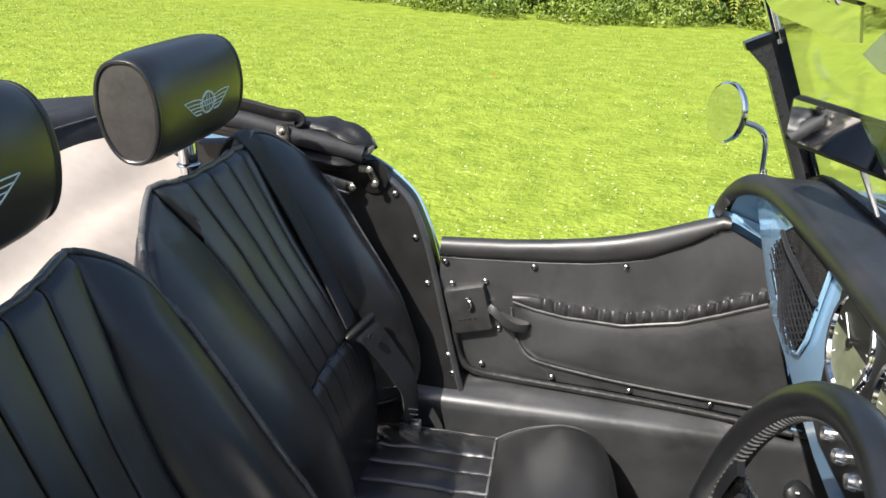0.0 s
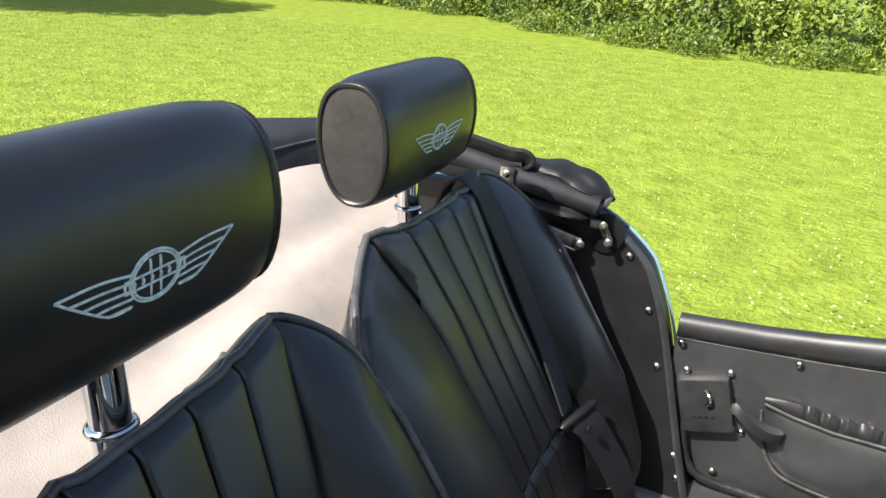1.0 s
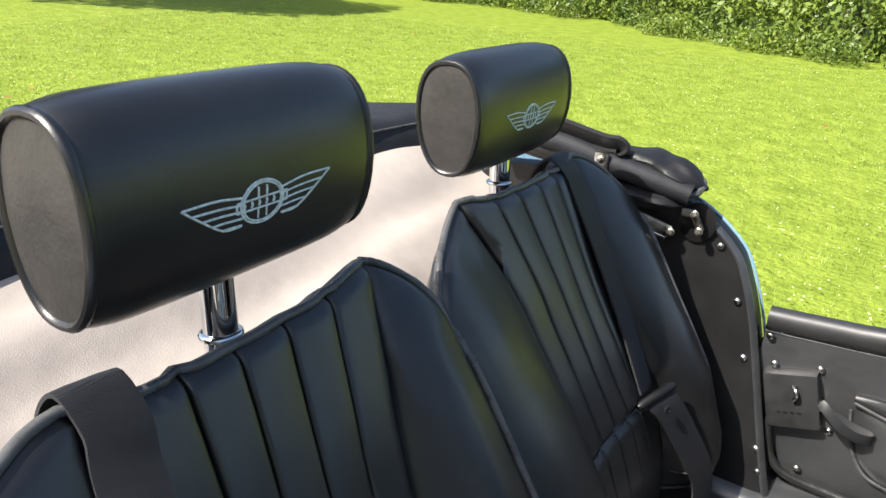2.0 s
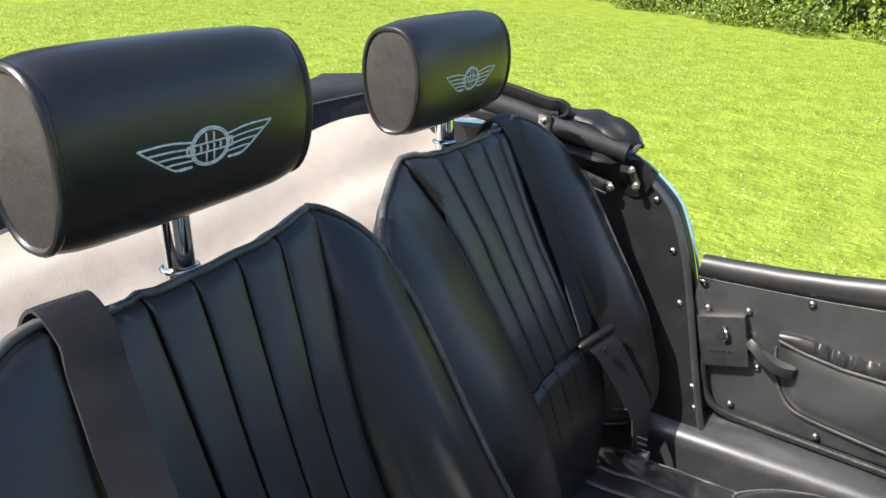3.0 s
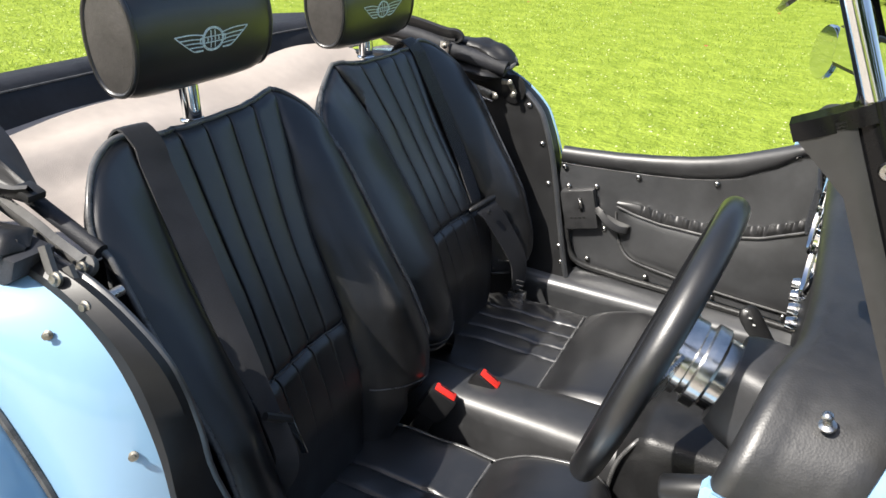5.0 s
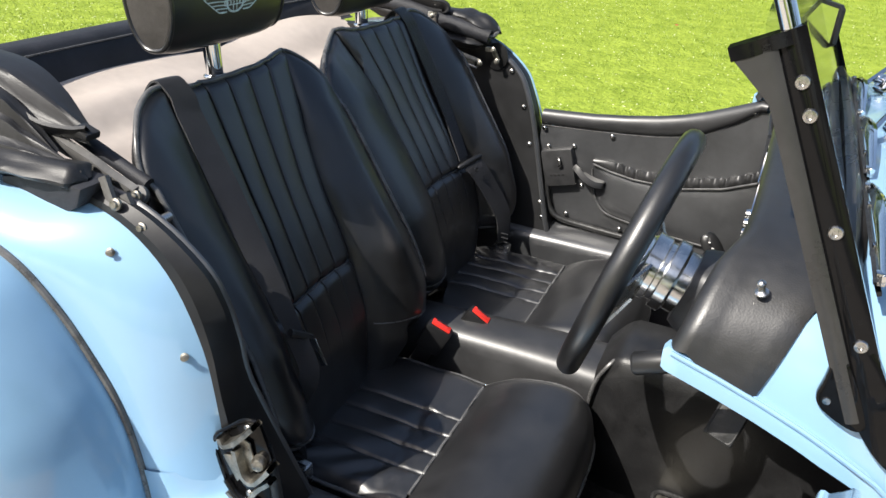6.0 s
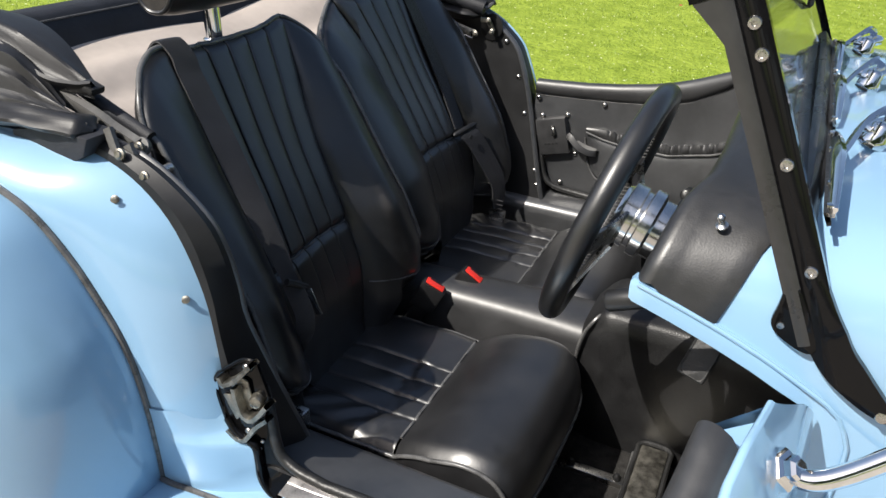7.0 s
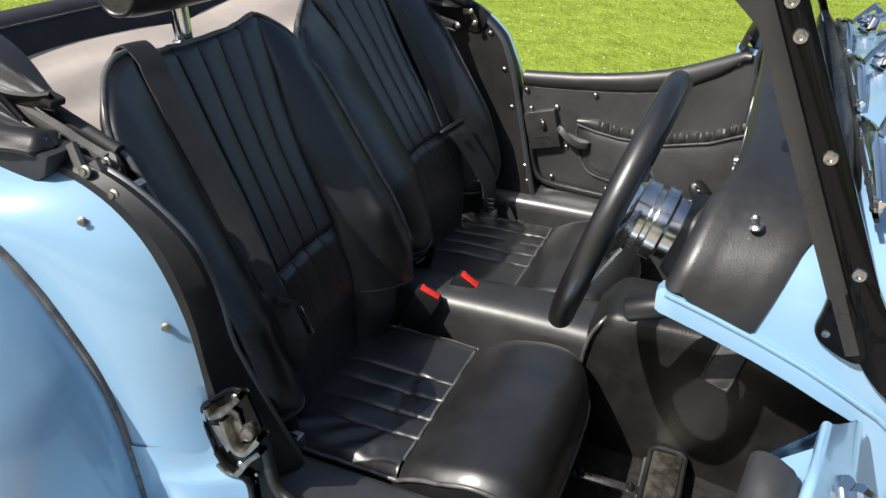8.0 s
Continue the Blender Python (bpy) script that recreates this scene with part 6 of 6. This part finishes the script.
for k, ls in enumerate([
        [[(-0.32, -0.575, 1.0), (-0.15, -0.580, 0.992), (-0.085, -0.585, 0.968), (-0.030, -0.590, 0.925)], [(-0.32, -0.605, 1.0), (-0.13, -0.602, 0.990), (-0.080, -0.600, 0.966), (-0.026, -0.598, 0.920)], [(-0.32, -0.612, 0.98), (-0.12, -0.608, 0.968), (-0.075, -0.604, 0.946), (-0.024, -0.600, 0.910)]],
        [[(-0.32, -0.600, 0.985), (-0.13, -0.600, 0.972), (-0.070, -0.602, 0.948), (-0.005, -0.604, 0.922)], [(-0.32, -0.618, 0.975), (-0.116, -0.613, 0.966), (-0.060, -0.612, 0.944), (0.004, -0.610, 0.920)], [(-0.32, -0.626, 0.945), (-0.11, -0.622, 0.940), (-0.055, -0.618, 0.926), (0.006, -0.614, 0.910)]],
        [[(-0.32, -0.610, 0.950), (-0.12, -0.612, 0.946), (-0.05, -0.614, 0.934), (0.03, -0.612, 0.920)], [(-0.32, -0.630, 0.945), (-0.11, -0.628, 0.938), (-0.045, -0.626, 0.930), (0.04, -0.620, 0.916)], [(-0.32, -0.640, 0.920), (-0.11, -0.636, 0.915), (-0.04, -0.632, 0.912), (0.04, -0.624, 0.906)]]]):
    part("hood_fold", drape(ls, 0.0035), HOODSKIN, hood, "creased black hood fold")
part("hood_roll", crumple([(-0.34, -0.632, 0.905), (-0.18, -0.638, 0.912), (-0.10, -0.636, 0.914), (-0.04, -0.630, 0.914), (0.02, -0.620, 0.912), (0.045, -0.614, 0.908)], 0.027, 0.014, 11.0, 4), HOODSKIN, hood, "soft black leather roll on the body")
part("felt_block", plate([(-0.060, 0.002), (0.040, -0.012), (0.066, 0.004), (0.078, 0.030), (0.010, 0.034), (-0.060, 0.018)], 0.050, Matrix.Translation((-0.020, -0.590, 0.876)) @ Matrix(((1, 0, 0, 0), (0, 0, -1, 0), (0, 1, 0, 0), (0, 0, 0, 1))), 0.003), CANVAS, hood, "black felt-covered block")
part("hood_bar", ribbon(smooth_line([V(-0.116, -0.560, 0.938), V(-0.051, -0.570, 0.924), V(0.000, -0.574, 0.911), V(0.040, -0.576, 0.897), V(0.080, -0.577, 0.883)], 5), (0.30, -0.35, 0.88), [0.027] * 7 + [0.024] * 7 + [0.021] * 7, 0.005), ALLOY, hood, "grey steel hood bar")
part("hood_rod", tube(smooth_line([V(-0.087, -0.545, 0.947), V(-0.029, -0.545, 0.922), V(0.015, -0.545, 0.904), V(0.069, -0.545, 0.882)], 5), 0.0095, 12), CANVAS, hood, "black cloth-covered hood rod")
part("hood_link", ribbon(smooth_line([V(0.060, -0.606, 0.912), V(0.070, -0.610, 0.892), V(0.078, -0.612, 0.877), V(0.090, -0.612, 0.866), V(0.104, -0.608, 0.853), V(0.120, -0.606, 0.838)], 4), (0.85, 0, 0.5), 0.014, 0.003), ALLOY, hood, "grey steel hinge link")
part("hood_link", ribbon(smooth_line([V(0.084, -0.600, 0.892), V(0.096, -0.602, 0.870), V(0.108, -0.602, 0.852)], 4), (0.85, 0, 0.5), 0.014, 0.003), ALLOY, hood, "grey steel hinge link")
for x, y, z, k in ((0.087, -0.616, 0.885, 0.9), (0.088, -0.584, 0.885, 0.8), (0.120, -0.612, 0.860, 0.8)):
    bolt((x, y, z), (0.1, -1, 0.25), k)
part("bar_end", lathe([(0.0, -0.005), (0.012, -0.005), (0.013, -0.003), (0.013, 0.003), (0.012, 0.005), (0, 0.005)], aim((0.083, -0.577, 0.882), (0.25, -0.80, 0.50)), 20), ALLOY, hood)
part("hood_pivot", lathe([(0.006, 0), (0.006, 0.045)], aim((0.118, -0.61, 0.857), (0, 1, 0)), 12), STEEL, hood)

# far end: strap loop, padded tube, pouch, brackets
part("hood_strap", ribbon(smooth_line([V(-0.24, 0.53, 0.985), V(-0.126, 0.54, 0.978), V(-0.045, 0.548, 0.962), V(-0.018, 0.552, 0.960), V(-0.010, 0.556, 0.950), V(-0.016, 0.556, 0.938), V(-0.05, 0.552, 0.938), V(-0.13, 0.545, 0.950)], 6), (0, -0.55, 0.9), 0.032, 0.004), HOODSKIN, hood, "thick black strap looped round the hood")
part("padded_tube", tube(smooth_line([V(-0.26, 0.53, 0.965), V(-0.123, 0.543, 0.950), V(-0.035, 0.550, 0.930), V(0.04, 0.556, 0.914), V(0.108, 0.562, 0.898)], 5), 0.0185, 14), CANVAS, hood, "black padded hood tube")
part("hood_pouch", crumple([(-0.06, 0.585, 0.932), (0.02, 0.590, 0.935), (0.07, 0.588, 0.927), (0.128, 0.582, 0.908)], 0.034, 0.020, 5.0, 3), HOODSKIN, hood, "crumpled black vinyl pouch of the hood")
part("pouch_edge", tube(smooth_line([V(0.06, 0.555, 0.905), V(0.108, 0.560, 0.900), V(0.119, 0.572, 0.906), V(0.116, 0.590, 0.918), V(0.07, 0.606, 0.932)], 5), 0.0055, 8), PIPING, hood)
for k, (a, b, c) in enumerate([((-0.28, 0.55, 0.955), (-0.14, 0.555, 0.935), (0.0, 0.565, 0.905)), ((-0.26, 0.58, 0.935), (-0.10, 0.585, 0.915), (0.08, 0.585, 0.895)), ((-0.10, 0.55, 0.895), (0.0, 0.555, 0.885), (0.10, 0.565, 0.880))]):
    part("hood_fold", crumple([a, b, c], 0.026, 0.016, 21.0 + 4 * k, 4), HOODSKIN, hood, "crumpled black hood fold")
part("stud_bracket", box(-0.012, 0.012, -0.004, 0.004, -0.014, 0.014, 0.003, Matrix.Translation((-0.036, 0.532, 0.934))), STEEL, hood)
bolt((-0.036, 0.528, 0.936), (0, -1, 0.3), 0.7)
part("hood_bar", ribbon(smooth_line([V(-0.06, 0.550, 0.865), V(-0.003, 0.555, 0.852), V(0.04, 0.560, 0.842), V(0.085, 0.564, 0.830)], 5), (0, 0.2, 1), 0.020, 0.004), TARNISH, hood, "grey steel hood bar")
part("hood_bar", ribbon([V(0.0, 0.552, 0.838), V(0.04, 0.556, 0.828), V(0.08, 0.560, 0.820)], (0, 0.2, 1), 0.006, 0.002), STEEL, hood)
part("hood_link", ribbon([V(0.098, 0.566, 0.868), V(0.115, 0.568, 0.868), V(0.122, 0.569, 0.860), V(0.131, 0.570, 0.842)], (0.6, 0, 0.8), 0.012, 0.003), TARNISH, hood, "steel hinge link")
part("pivot_plate", plate([(0.030 * math.cos(a), 0.034 * math.sin(a)) for a in np.linspace(0, 2 * math.pi, 24)[:-1]], 0.004, aim((0.122, 0.586, 0.850), (0, -1, 0)), 0.0015), PLASTIC, hood, "black oval pivot plate")
for x, z in ((0.087, 0.831), (0.120, 0.869), (0.131, 0.842)):
    bolt((x, 0.562, z), (0, -1, 0.2), 0.75)
